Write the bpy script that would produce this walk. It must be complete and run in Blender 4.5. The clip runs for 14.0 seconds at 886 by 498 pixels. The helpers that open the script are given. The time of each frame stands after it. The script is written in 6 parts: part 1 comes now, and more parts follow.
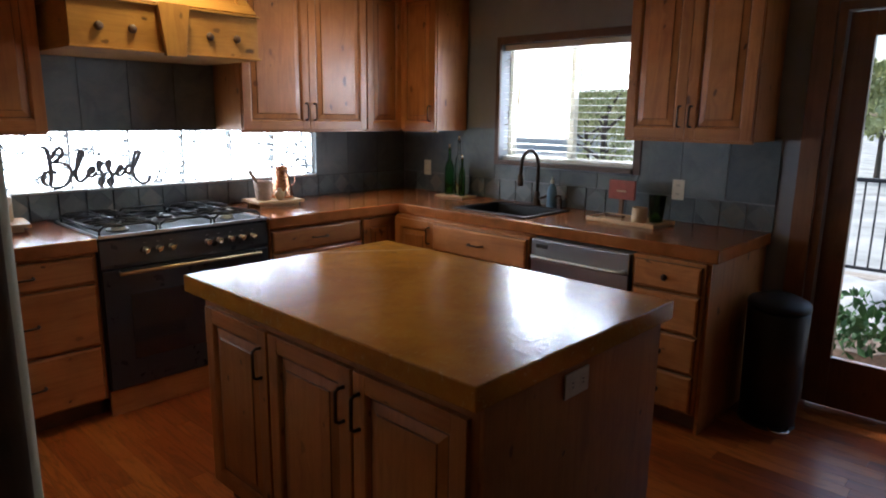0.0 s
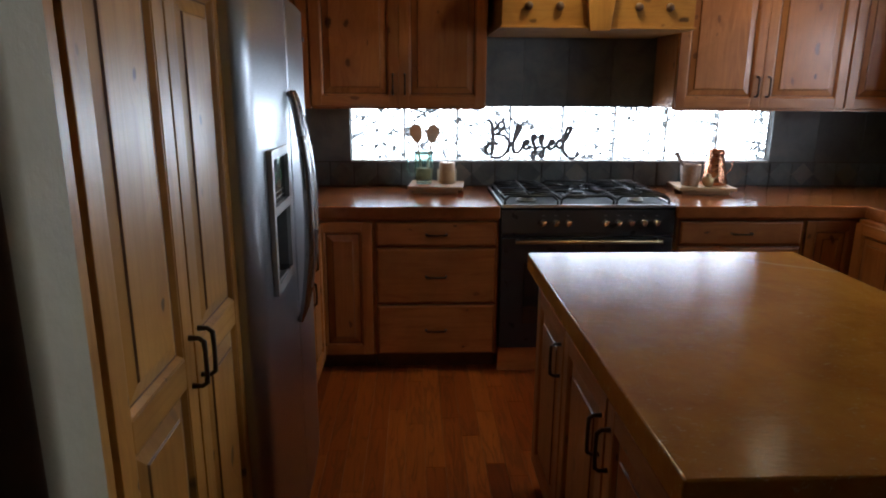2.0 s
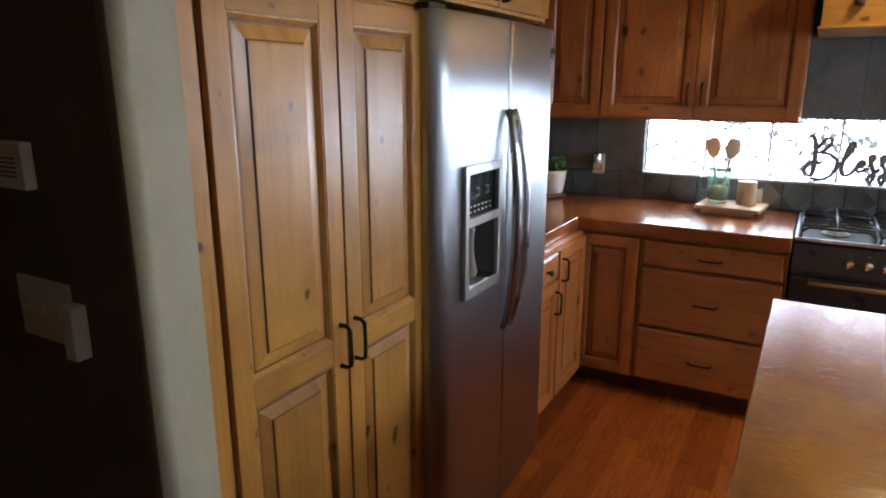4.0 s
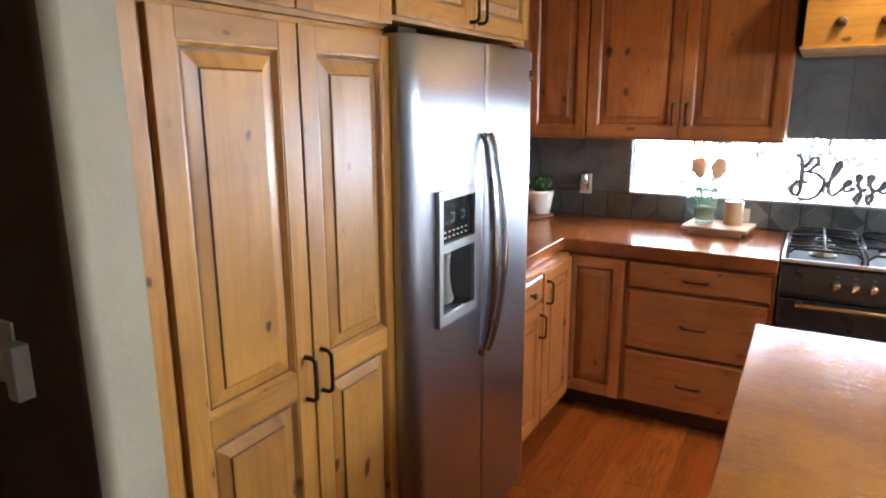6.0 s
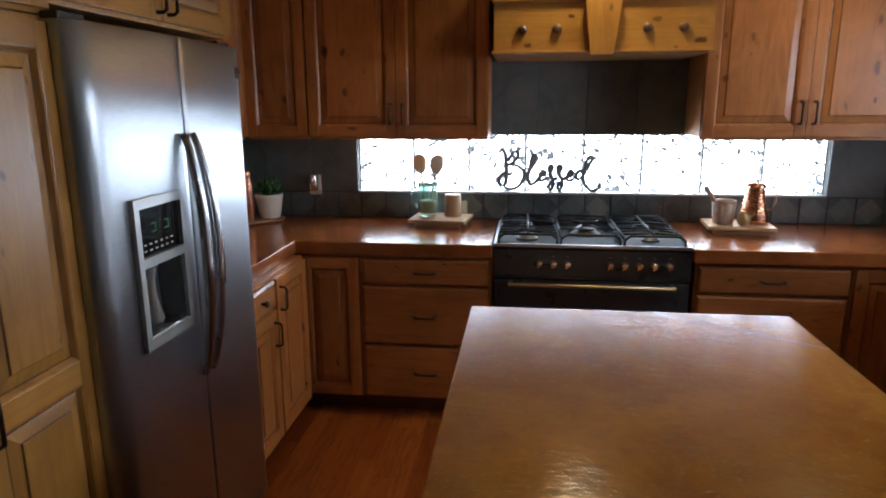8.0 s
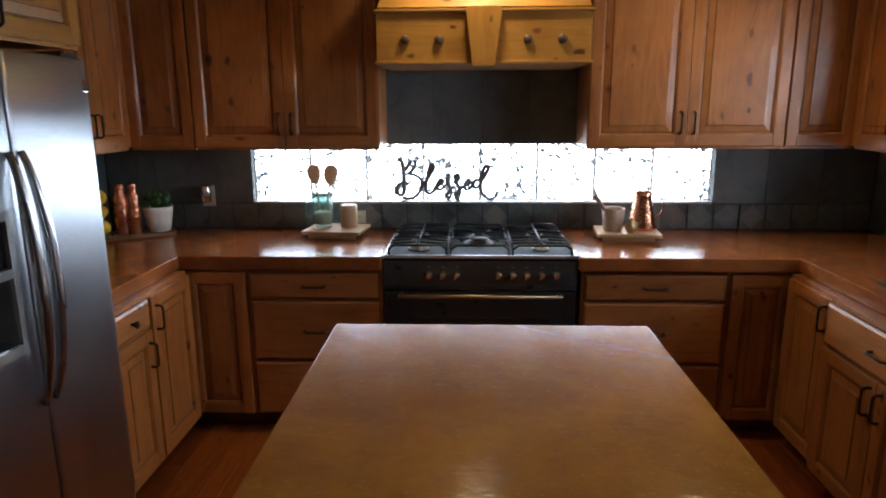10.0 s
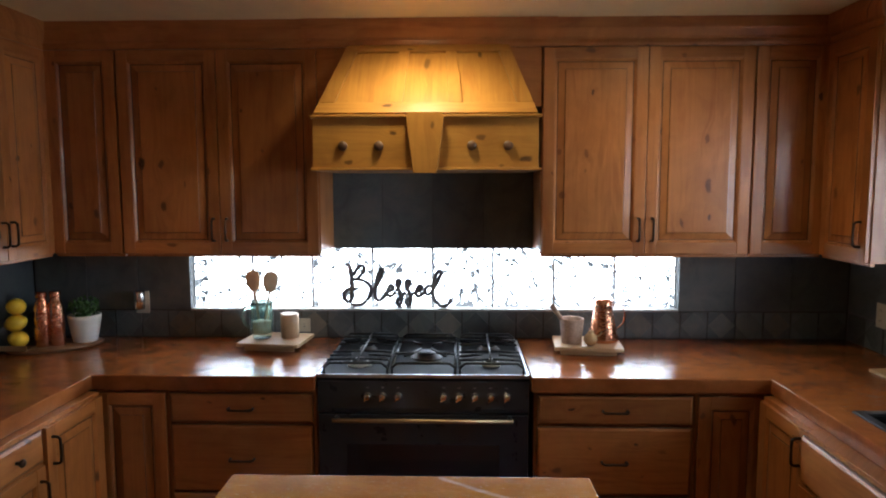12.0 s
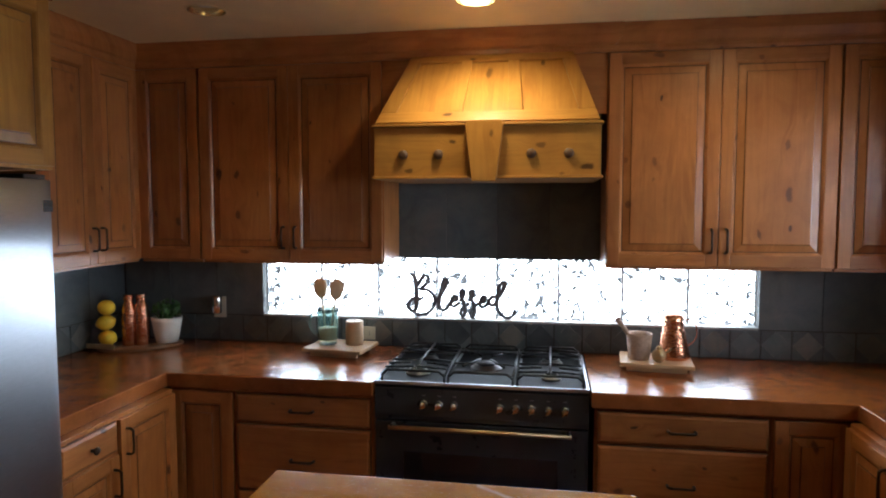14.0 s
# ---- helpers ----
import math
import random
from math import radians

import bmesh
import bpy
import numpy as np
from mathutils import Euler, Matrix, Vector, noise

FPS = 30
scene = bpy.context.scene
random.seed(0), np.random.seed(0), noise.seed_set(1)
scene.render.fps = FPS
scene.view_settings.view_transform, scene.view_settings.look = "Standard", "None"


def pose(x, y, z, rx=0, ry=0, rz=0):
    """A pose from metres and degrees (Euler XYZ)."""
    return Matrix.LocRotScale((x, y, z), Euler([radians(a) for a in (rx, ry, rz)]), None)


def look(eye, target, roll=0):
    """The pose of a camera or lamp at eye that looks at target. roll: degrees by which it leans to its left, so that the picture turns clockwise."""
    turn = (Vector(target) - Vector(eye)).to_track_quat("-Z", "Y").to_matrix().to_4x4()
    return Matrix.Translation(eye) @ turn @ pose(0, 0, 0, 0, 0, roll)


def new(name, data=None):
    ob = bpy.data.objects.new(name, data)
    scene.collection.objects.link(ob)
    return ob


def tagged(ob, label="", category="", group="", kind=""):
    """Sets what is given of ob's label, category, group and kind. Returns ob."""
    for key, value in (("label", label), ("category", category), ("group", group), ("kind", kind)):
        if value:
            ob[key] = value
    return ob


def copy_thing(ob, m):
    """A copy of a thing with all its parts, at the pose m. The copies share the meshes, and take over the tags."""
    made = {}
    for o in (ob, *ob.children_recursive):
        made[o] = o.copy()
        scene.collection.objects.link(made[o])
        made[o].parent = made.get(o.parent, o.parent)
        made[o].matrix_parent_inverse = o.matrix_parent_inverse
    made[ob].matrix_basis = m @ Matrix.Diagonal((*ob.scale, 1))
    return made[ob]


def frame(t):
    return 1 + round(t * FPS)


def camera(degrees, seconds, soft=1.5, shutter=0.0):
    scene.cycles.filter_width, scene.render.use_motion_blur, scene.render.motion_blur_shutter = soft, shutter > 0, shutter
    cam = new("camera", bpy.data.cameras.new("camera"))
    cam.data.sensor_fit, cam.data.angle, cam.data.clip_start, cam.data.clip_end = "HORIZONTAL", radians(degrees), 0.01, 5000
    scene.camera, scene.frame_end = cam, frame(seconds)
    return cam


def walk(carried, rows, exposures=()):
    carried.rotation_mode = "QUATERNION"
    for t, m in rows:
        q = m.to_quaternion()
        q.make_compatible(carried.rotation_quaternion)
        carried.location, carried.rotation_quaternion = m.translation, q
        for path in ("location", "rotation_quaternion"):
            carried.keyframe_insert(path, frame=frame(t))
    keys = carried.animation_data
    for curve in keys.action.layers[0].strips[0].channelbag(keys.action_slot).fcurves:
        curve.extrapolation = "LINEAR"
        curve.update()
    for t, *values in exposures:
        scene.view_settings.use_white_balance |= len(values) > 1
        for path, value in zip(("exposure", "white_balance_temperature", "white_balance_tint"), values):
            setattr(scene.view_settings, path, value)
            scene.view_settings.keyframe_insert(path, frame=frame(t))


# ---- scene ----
cam = camera(68.5, 14.0, soft=2.0)
PATH = [
    (0, (-1.529, -3.987, 1.515), (-0.107, -2.639, 1.112), 0.8),
    (0.5, (-1.357, -3.97, 1.522), (-0.156, -2.428, 1.097), 0.8),
    (1, (-1.202, -3.957, 1.517), (-0.27, -2.245, 1.069), 0.6),
    (1.5, (-1.058, -3.978, 1.507), (-0.503, -2.115, 1.035), 0.6),
    (2, (-0.909, -3.993, 1.518), (-0.82, -2.055, 1.032), 0.4),
    (2.5, (-0.744, -3.935, 1.527), (-0.965, -2.008, 1.032), 0.5),
    (3, (-0.602, -3.887, 1.507), (-1.045, -2.002, 1.003), 0.5),
    (3.5, (-0.483, -3.893, 1.548), (-1.275, -2.129, 1.036), 0.4),
    (3.7, (-0.453, -3.894, 1.569), (-1.356, -2.185, 1.056), 0.3),
    (5.8, (-0.39, -3.817, 1.603), (-1.432, -2.17, 1.155), -0.2),
    (6, (-0.39, -3.816, 1.601), (-1.347, -2.118, 1.154), -0.2),
    (6.5, (-0.368, -3.8, 1.596), (-1.119, -2.001, 1.152), -0.1),
    (7, (-0.34, -3.778, 1.596), (-0.872, -1.903, 1.15), -0.0),
    (7.5, (-0.32, -3.754, 1.587), (-0.625, -1.827, 1.146), -0.1),
    (8, (-0.32, -3.743, 1.585), (-0.563, -1.807, 1.144), -0.3),
    (8.2, (-0.322, -3.745, 1.583), (-0.552, -1.807, 1.143), -0.2),
    (10.3, (-0.021, -3.66, 1.633), (-0.083, -1.708, 1.201), -0.2),
    (10.5, (-0.009, -3.641, 1.644), (-0.064, -1.685, 1.23), -0.1),
    (11, (0.031, -3.547, 1.697), (-0.017, -1.58, 1.334), 0.0),
    (11.5, (0.075, -3.457, 1.734), (0.034, -1.476, 1.462), 0.0),
    (12, (0.161, -3.426, 1.735), (0.107, -1.437, 1.54), -0.1),
    (12.5, (0.264, -3.422, 1.722), (0.169, -1.429, 1.573), 0.2),
    (13, (0.319, -3.425, 1.708), (0.129, -1.438, 1.575), 0.1),
    (13.5, (0.31, -3.414, 1.701), (0.055, -1.435, 1.568), 0.1),
    (14, (0.294, -3.403, 1.689), (-0.034, -1.435, 1.552), -0.0),
]
# exposure drifts with the phone's metering
EXPO = [(0, 1.16, 5600, 9), (1.0, 0.91, 5600, 9), (2.0, 0.71, 5600, 9), (3.0, 1.11, 5600, 9), (3.7, 1.56, 5600, 9), (5.8, 2.56, 5600, 9), (6.5, 2.43, 5600, 9), (7.0, 1.91, 5600, 9), (7.5, 1.31, 5600, 9), (8.2, 1.01, 5600, 9), (10.3, 0.93, 5600, 9), (14, 0.93, 5600, 9)]
walk(cam, [(t, look(e, g, r)) for t, e, g, r in PATH], EXPO)

# ---- world and light ----
world = bpy.data.worlds.new("sky")
scene.world = world
world.use_nodes = True
wn = world.node_tree
sky = wn.nodes.new("ShaderNodeTexSky")
sky.sky_type = "NISHITA"
sky.sun_disc = False
sky.sun_elevation = radians(48)
sky.sun_rotation = radians(35)
sky.air_density, sky.dust_density, sky.ozone_density = 1.0, 4.0, 1.0
wn.links.new(sky.outputs[0], wn.nodes["Background"].inputs[0])
wn.nodes["Background"].inputs[1].default_value = 0.12


def lamp(name, kind, m, energy, color=(1, 1, 1), **kw):
    data = bpy.data.lights.new(name, kind)
    data.energy, data.color = energy, color
    if kind == "AREA":
        data.shape = "RECTANGLE"
        data.size, data.size_y = kw["size"]
    if kind == "SPOT":
        data.spot_size, data.spot_blend, data.shadow_soft_size = radians(kw["cone"]), kw["blend"], kw["radius"]
    if kind == "SUN":
        data.angle = radians(kw["angle"])
    ob = new(name, data)
    ob.matrix_world = m
    return ob


lamp("sun", "SUN", look((6, 8, 12), (0, 0, 0)), 1.4, (1.0, 0.95, 0.88), angle=12)
# skylight standing in the glass-block opening, the sink window's head and the far leaf of the patio doors
lamp("skylight_blocks", "AREA", look((0.15, 1.2, 1.36), (0.15, -1.0, 1.20)), 115, (0.94, 0.98, 1.0), size=(4.4, 1.10))
lamp("skylight_sink_a", "AREA", look((2.37, -1.27, 1.605), (0.0, -1.27, 2.10)), 6.0, (0.94, 0.98, 1.0), size=(0.46, 0.72))
lamp("skylight_sink_b", "AREA", look((2.37, -1.79, 1.83), (0.0, -1.79, 2.20)), 2.6, (0.94, 0.98, 1.0), size=(0.46, 0.27))
lamp("skylight_sink_c", "AREA", look((3.05, -1.53, 2.75), (1.2, -1.7, 0.9)), 12, (0.94, 0.98, 1.0), size=(2.0, 1.3))
# the lit recessed lamp over the cooker
lamp("downlight_beam", "SPOT", look((-0.010, -0.79, 2.485), (0.0, -0.62, 1.0)), 14, (1.0, 0.80, 0.42), cone=150, blend=0.9, radius=0.06)
lamp("downlight_beam_dim", "SPOT", look((1.095, -0.83, 2.485), (1.095, -0.70, 1.0)), 5, (1.0, 0.80, 0.44), cone=150, blend=0.9, radius=0.06)


# ---- materials ----
def start(name):
    m = bpy.data.materials.new(name)
    m.use_nodes = True
    return m, m.node_tree.nodes, m.node_tree.links, m.node_tree.nodes["Principled BSDF"]


def feed(lk, node, name, value):
    """Sets an input, or links it when value is a socket."""
    s = node.inputs[name]
    if isinstance(value, bpy.types.NodeSocket):
        lk.new(value, s)
    else:
        s.default_value = value


def math_node(nd, lk, op, a, b=0.0):
    n = nd.new("ShaderNodeMath")
    n.operation = op
    feed(lk, n, 0, a)
    feed(lk, n, 1, b)
    return n.outputs[0]


def ramp(nd, lk, fac, stops):
    n = nd.new("ShaderNodeValToRGB")
    el = n.color_ramp.elements
    while len(el) < len(stops):
        el.new(0.5)
    for e, (p, c) in zip(el, stops):
        e.position = p
        e.color = (*c, 1) if len(c) == 3 else c
    lk.new(fac, n.inputs[0])
    return n.outputs[0]


def grey(v):
    return (v, v, v)


def noise_tex(nd, lk, vec, scale, detail=4.0, rough=0.55, distort=0.0):
    n = nd.new("ShaderNodeTexNoise")
    feed(lk, n, "Vector", vec)
    n.inputs["Scale"].default_value = scale
    n.inputs["Detail"].default_value = detail
    n.inputs["Roughness"].default_value = rough
    n.inputs["Distortion"].default_value = distort
    return n.outputs[0]


def mixc(nd, lk, fac, a, b, mode="MIX"):
    n = nd.new("ShaderNodeMix")
    n.data_type = "RGBA"
    n.blend_type = mode
    feed(lk, n, 0, fac)
    for i, v in ((6, a), (7, b)):
        if isinstance(v, bpy.types.NodeSocket):
            lk.new(v, n.inputs[i])
        else:
            n.inputs[i].default_value = (*v, 1)
    return n.outputs[2]


def bump(nd, lk, bs, height, strength, dist=0.002):
    n = nd.new("ShaderNodeBump")
    n.inputs["Strength"].default_value = strength
    n.inputs["Distance"].default_value = dist
    lk.new(height, n.inputs["Height"])
    lk.new(n.outputs[0], bs.inputs["Normal"])


def shifted(nd, lk, amount=40.0):
    """Object coordinates, moved by each object's own random number."""
    tc = nd.new("ShaderNodeTexCoord")
    oi = nd.new("ShaderNodeObjectInfo")
    k = math_node(nd, lk, "MULTIPLY", oi.outputs["Random"], amount)
    add = nd.new("ShaderNodeVectorMath")
    add.operation = "ADD"
    lk.new(tc.outputs["Object"], add.inputs[0])
    lk.new(k, add.inputs[1])
    return add.outputs[0], oi.outputs["Random"]


def stretch(nd, lk, vec, scale):
    n = nd.new("ShaderNodeMapping")
    lk.new(vec, n.inputs[0])
    n.inputs["Scale"].default_value = scale
    return n.outputs[0]


def wood(name, light, mid, dark, along="z", rough=0.38, knots=0.6, coat=0.12):
    """Knotty alder: long grain, blotches of stain and sparse dark knots."""
    m, nd, lk, bs = start(name)
    vec, rnd = shifted(nd, lk)
    sep = nd.new("ShaderNodeSeparateXYZ")
    lk.new(vec, sep.inputs[0])
    x, y, z = sep.outputs
    if along == "front":
        u, v = x, z
    elif along == "z":
        u, v = math_node(nd, lk, "ADD", x, y), z
    elif along == "x":
        u, v = math_node(nd, lk, "ADD", y, z), x
    else:
        u, v = math_node(nd, lk, "ADD", x, z), y
    com = nd.new("ShaderNodeCombineXYZ")
    lk.new(u, com.inputs[0])
    lk.new(v, com.inputs[1])
    flat = com.outputs[0]
    # knots, each dragging the grain round it
    vor = nd.new("ShaderNodeTexVoronoi")
    vor.voronoi_dimensions = "2D"
    wv = nd.new("ShaderNodeVectorMath")
    wn2 = nd.new("ShaderNodeTexNoise")
    lk.new(flat, wn2.inputs["Vector"])
    wn2.inputs["Scale"].default_value = 9
    wv.operation = "MULTIPLY_ADD"
    lk.new(wn2.outputs["Color"], wv.inputs[0])
    wv.inputs[1].default_value = (0.05, 0.05, 0)
    lk.new(flat, wv.inputs[2])
    lk.new(stretch(nd, lk, wv.outputs[0], (1.35, 0.75, 1)), vor.inputs["Vector"])
    vor.inputs["Scale"].default_value = 6.5
    pick = nd.new("ShaderNodeSeparateColor")
    lk.new(vor.outputs["Color"], pick.inputs[0])
    has = ramp(nd, lk, pick.outputs[0], [(knots - 0.02, grey(0)), (knots, grey(0.35)), (1.0, grey(1.0))])
    size = math_node(nd, lk, "ADD", math_node(nd, lk, "MULTIPLY", pick.outputs[1], 1.1), 0.5)
    wob = noise_tex(nd, lk, flat, 60, 3)
    dist = math_node(nd, lk, "ADD", math_node(nd, lk, "MULTIPLY", vor.outputs["Distance"], size), math_node(nd, lk, "MULTIPLY", math_node(nd, lk, "SUBTRACT", wob, 0.5), 0.06))
    core = math_node(nd, lk, "MULTIPLY", ramp(nd, lk, dist, [(0.0, grey(1)), (0.045, grey(0.92)), (0.078, grey(0))]), has)
    halo = math_node(nd, lk, "MULTIPLY", ramp(nd, lk, dist, [(0.0, grey(1)), (0.28, grey(0))]), has)
    pull = math_node(nd, lk, "MULTIPLY", halo, 0.05)
    com2 = nd.new("ShaderNodeCombineXYZ")
    lk.new(math_node(nd, lk, "ADD", u, pull), com2.inputs[0])
    lk.new(v, com2.inputs[1])
    grain = noise_tex(nd, lk, stretch(nd, lk, com2.outputs[0], (1, 0.03, 1)), 75, 4, 0.55, 0.5)
    broad = noise_tex(nd, lk, stretch(nd, lk, com2.outputs[0], (1, 0.14, 1)), 13, 4, 0.55, 1.0)
    blotch = noise_tex(nd, lk, flat, 4.5, 4, 0.6, 0.5)
    c = ramp(nd, lk, broad, [(0.28, mid), (0.46, light), (0.56, light), (0.72, mid)])
    c = mixc(nd, lk, ramp(nd, lk, grain, [(0.42, grey(0)), (0.78, grey(0.30))]), c, dark)
    c = mixc(nd, lk, ramp(nd, lk, blotch, [(0.42, grey(0)), (0.75, grey(0.6))]), c, tuple(0.5 * (p + q) for p, q in zip(mid, dark)))
    c = mixc(nd, lk, math_node(nd, lk, "MULTIPLY", halo, 0.45), c, mid)
    c = mixc(nd, lk, core, c, (0.050, 0.018, 0.007))
    hue = nd.new("ShaderNodeHueSaturation")
    lk.new(c, hue.inputs["Color"])
    lk.new(math_node(nd, lk, "ADD", math_node(nd, lk, "MULTIPLY", rnd, 0.3), 0.85), hue.inputs["Value"])
    lk.new(hue.outputs[0], bs.inputs["Base Color"])
    lk.new(math_node(nd, lk, "ADD", math_node(nd, lk, "MULTIPLY", grain, 0.2), rough - 0.1), bs.inputs["Roughness"])
    bs.inputs["Coat Weight"].default_value = coat
    bs.inputs["Coat Roughness"].default_value = 0.22
    bump(nd, lk, bs, math_node(nd, lk, "SUBTRACT", grain, core), 0.25, 0.001)
    return m


def plain(name, color, rough=0.5, metal=0.0, var=0.18, scale=14.0, bumpy=0.15, dist=0.002, coat=0.0):
    """A painted, cast or moulded surface with patches of wear and fine relief."""
    m, nd, lk, bs = start(name)
    vec, rnd = shifted(nd, lk)
    big = noise_tex(nd, lk, vec, scale, 5, 0.6)
    fine = noise_tex(nd, lk, vec, scale * 11, 3, 0.5)
    lo = tuple(c * (1 - var) for c in color)
    hi = tuple(min(1, c * (1 + var)) for c in color)
    lk.new(ramp(nd, lk, big, [(0.3, lo), (0.7, hi)]), bs.inputs["Base Color"])
    lk.new(math_node(nd, lk, "ADD", math_node(nd, lk, "MULTIPLY", big, 0.2), max(0.02, rough - 0.1)), bs.inputs["Roughness"])
    bs.inputs["Metallic"].default_value = metal
    bs.inputs["Coat Weight"].default_value = coat
    bump(nd, lk, bs, fine, bumpy, dist)
    return m


def steel(name, color, rough, along):
    """Brushed sheet: fine streaks across the way of reflection."""
    m, nd, lk, bs = start(name)
    vec, rnd = shifted(nd, lk)
    sc = {"x": (0.02, 1, 1), "z": (1, 1, 0.02)}[along]
    st = noise_tex(nd, lk, stretch(nd, lk, vec, sc), 420, 3, 0.6)
    smear = noise_tex(nd, lk, vec, 3.0, 4, 0.6)
    lk.new(ramp(nd, lk, st, [(0.3, tuple(c * 0.86 for c in color)), (0.7, color)]), bs.inputs["Base Color"])
    lk.new(math_node(nd, lk, "ADD", math_node(nd, lk, "MULTIPLY", smear, 0.16), rough - 0.08), bs.inputs["Roughness"])
    bs.inputs["Metallic"].default_value = 1.0
    bs.inputs["Anisotropic"].default_value = 0.5
    bump(nd, lk, bs, st, 0.06, 0.0005)
    return m


CREASE = (0.555, 0.832, 1.319)


def counter_mat(name, lo, hi, deep, crease=False):
    """Stained, sealed and waxed slab: clouds of amber and brown, trowel ripples, scratches."""
    m, nd, lk, bs = start(name)
    tc = nd.new("ShaderNodeTexCoord")
    vec = tc.outputs["Object"]
    cloud = noise_tex(nd, lk, vec, 2.6, 6, 0.62, 0.8)
    mott = noise_tex(nd, lk, vec, 17, 5, 0.6, 0.3)
    c = ramp(nd, lk, cloud, [(0.3, lo), (0.58, hi), (0.8, lo)])
    c = mixc(nd, lk, ramp(nd, lk, mott, [(0.45, grey(0)), (0.75, grey(0.4))]), c, deep)
    scr = noise_tex(nd, lk, stretch(nd, lk, vec, (1, 0.05, 1)), 46, 2, 0.5, 2.5)
    c = mixc(nd, lk, ramp(nd, lk, scr, [(0.72, grey(0)), (0.75, grey(0.25))]), c, (0.5, 0.30, 0.13))
    if crease:
        # a hairline repair running across the north-east corner, and scuffs along that edge
        sp = nd.new("ShaderNodeSeparateXYZ")
        lk.new(vec, sp.inputs[0])
        wob = math_node(nd, lk, "MULTIPLY", noise_tex(nd, lk, vec, 9, 2), 0.03)
        off = math_node(nd, lk, "ADD", math_node(nd, lk, "ADD", math_node(nd, lk, "MULTIPLY", sp.outputs[0], CREASE[0]), math_node(nd, lk, "MULTIPLY", sp.outputs[1], CREASE[1])), math_node(nd, lk, "ADD", wob, CREASE[2]))
        line = ramp(nd, lk, math_node(nd, lk, "ABSOLUTE", off), [(0.0, grey(1)), (0.004, grey(0.8)), (0.010, grey(0))])
        part_way = math_node(nd, lk, "MULTIPLY", line, math_node(nd, lk, "GREATER_THAN", sp.outputs[0], 0.10))
        c = mixc(nd, lk, math_node(nd, lk, "MULTIPLY", part_way, 0.6), c, (0.62, 0.46, 0.28))
        scuff = noise_tex(nd, lk, stretch(nd, lk, vec, (1, 3.0, 1)), 38, 4, 0.7, 1.5)
        c = mixc(nd, lk, ramp(nd, lk, scuff, [(0.60, grey(0)), (0.67, grey(0.6))]), c, (0.62, 0.44, 0.20))
    lk.new(c, bs.inputs["Base Color"])
    bs.inputs["Specular IOR Level"].default_value = 0.42 if crease else 0.5
    lk.new(math_node(nd, lk, "ADD", math_node(nd, lk, "MULTIPLY", mott, 0.12), 0.09), bs.inputs["Roughness"])
    rip = noise_tex(nd, lk, stretch(nd, lk, vec, (1, 2.4, 1)), 24, 4, 0.55)
    bump(nd, lk, bs, rip, 0.42, 0.003)
    return m


def slate(name, a, b, c3):
    m, nd, lk, bs = start(name)
    vec, rnd = shifted(nd, lk)
    big = noise_tex(nd, lk, vec, 7, 6, 0.65, 0.6)
    fine = noise_tex(nd, lk, vec, 55, 5, 0.6)
    c = ramp(nd, lk, big, [(0.28, a), (0.5, b), (0.72, c3)])
    hue = nd.new("ShaderNodeHueSaturation")
    lk.new(c, hue.inputs["Color"])
    lk.new(math_node(nd, lk, "ADD", math_node(nd, lk, "MULTIPLY", rnd, 0.5), 0.75), hue.inputs["Value"])
    lk.new(hue.outputs[0], bs.inputs["Base Color"])
    lk.new(math_node(nd, lk, "ADD", math_node(nd, lk, "MULTIPLY", fine, 0.3), 0.36), bs.inputs["Roughness"])
    bump(nd, lk, bs, big, 0.35, 0.005)
    return m


def clear(name, color, rough, ior=1.45, wave=0.0, scale=10.0):
    m, nd, lk, bs = start(name)
    bs.inputs["Base Color"].default_value = (*color, 1)
    bs.inputs["Roughness"].default_value = rough
    bs.inputs["IOR"].default_value = ior
    bs.inputs["Transmission Weight"].default_value = 1.0
    if wave:
        vec, rnd = shifted(nd, lk)
        h = noise_tex(nd, lk, vec, scale, 1.5, 0.4, 2.2)
        bump(nd, lk, bs, h, wave, 0.07)
    return m


def ridged(name):
    """Pressed glass: leaf-like ridges between clear hollows; their grey imitates light bent aside."""
    m, nd, lk, bs = start(name)
    vec, rnd = shifted(nd, lk)
    sp = nd.new("ShaderNodeSeparateXYZ")
    lk.new(vec, sp.inputs[0])
    com = nd.new("ShaderNodeCombineXYZ")
    lk.new(sp.outputs[0], com.inputs[0])
    lk.new(sp.outputs[2], com.inputs[1])
    h = noise_tex(nd, lk, com.outputs[0], 14, 0.6, 0.4, 2.2)
    small = noise_tex(nd, lk, com.outputs[0], 26, 0.5, 0.4, 1.2)
    ridge = ramp(nd, lk, h, [(0.38, grey(0)), (0.40, grey(1)), (0.52, grey(1)), (0.54, grey(0))])
    fleck = ramp(nd, lk, small, [(0.62, grey(0)), (0.65, grey(1))])
    thick = math_node(nd, lk, "MAXIMUM", ridge, fleck)
    bs.inputs["Base Color"].default_value = (0.97, 0.99, 0.99, 1)
    # grey painted in for the dark surroundings that the ridges would refract
    tint = nd.new("ShaderNodeBsdfTransparent")
    tint.inputs[0].default_value = (0.60, 0.61, 0.62, 1)
    mx = nd.new("ShaderNodeMixShader")
    lk.new(thick, mx.inputs[0])
    lk.new(bs.outputs[0], mx.inputs[1])
    lk.new(tint.outputs[0], mx.inputs[2])
    lk.new(mx.outputs[0], nd["Material Output"].inputs[0])
    bs.inputs["Roughness"].default_value = 0.10
    bs.inputs["IOR"].default_value = 1.45
    bs.inputs["Transmission Weight"].default_value = 1.0
    bump(nd, lk, bs, h, 0.3, 0.02)
    return m


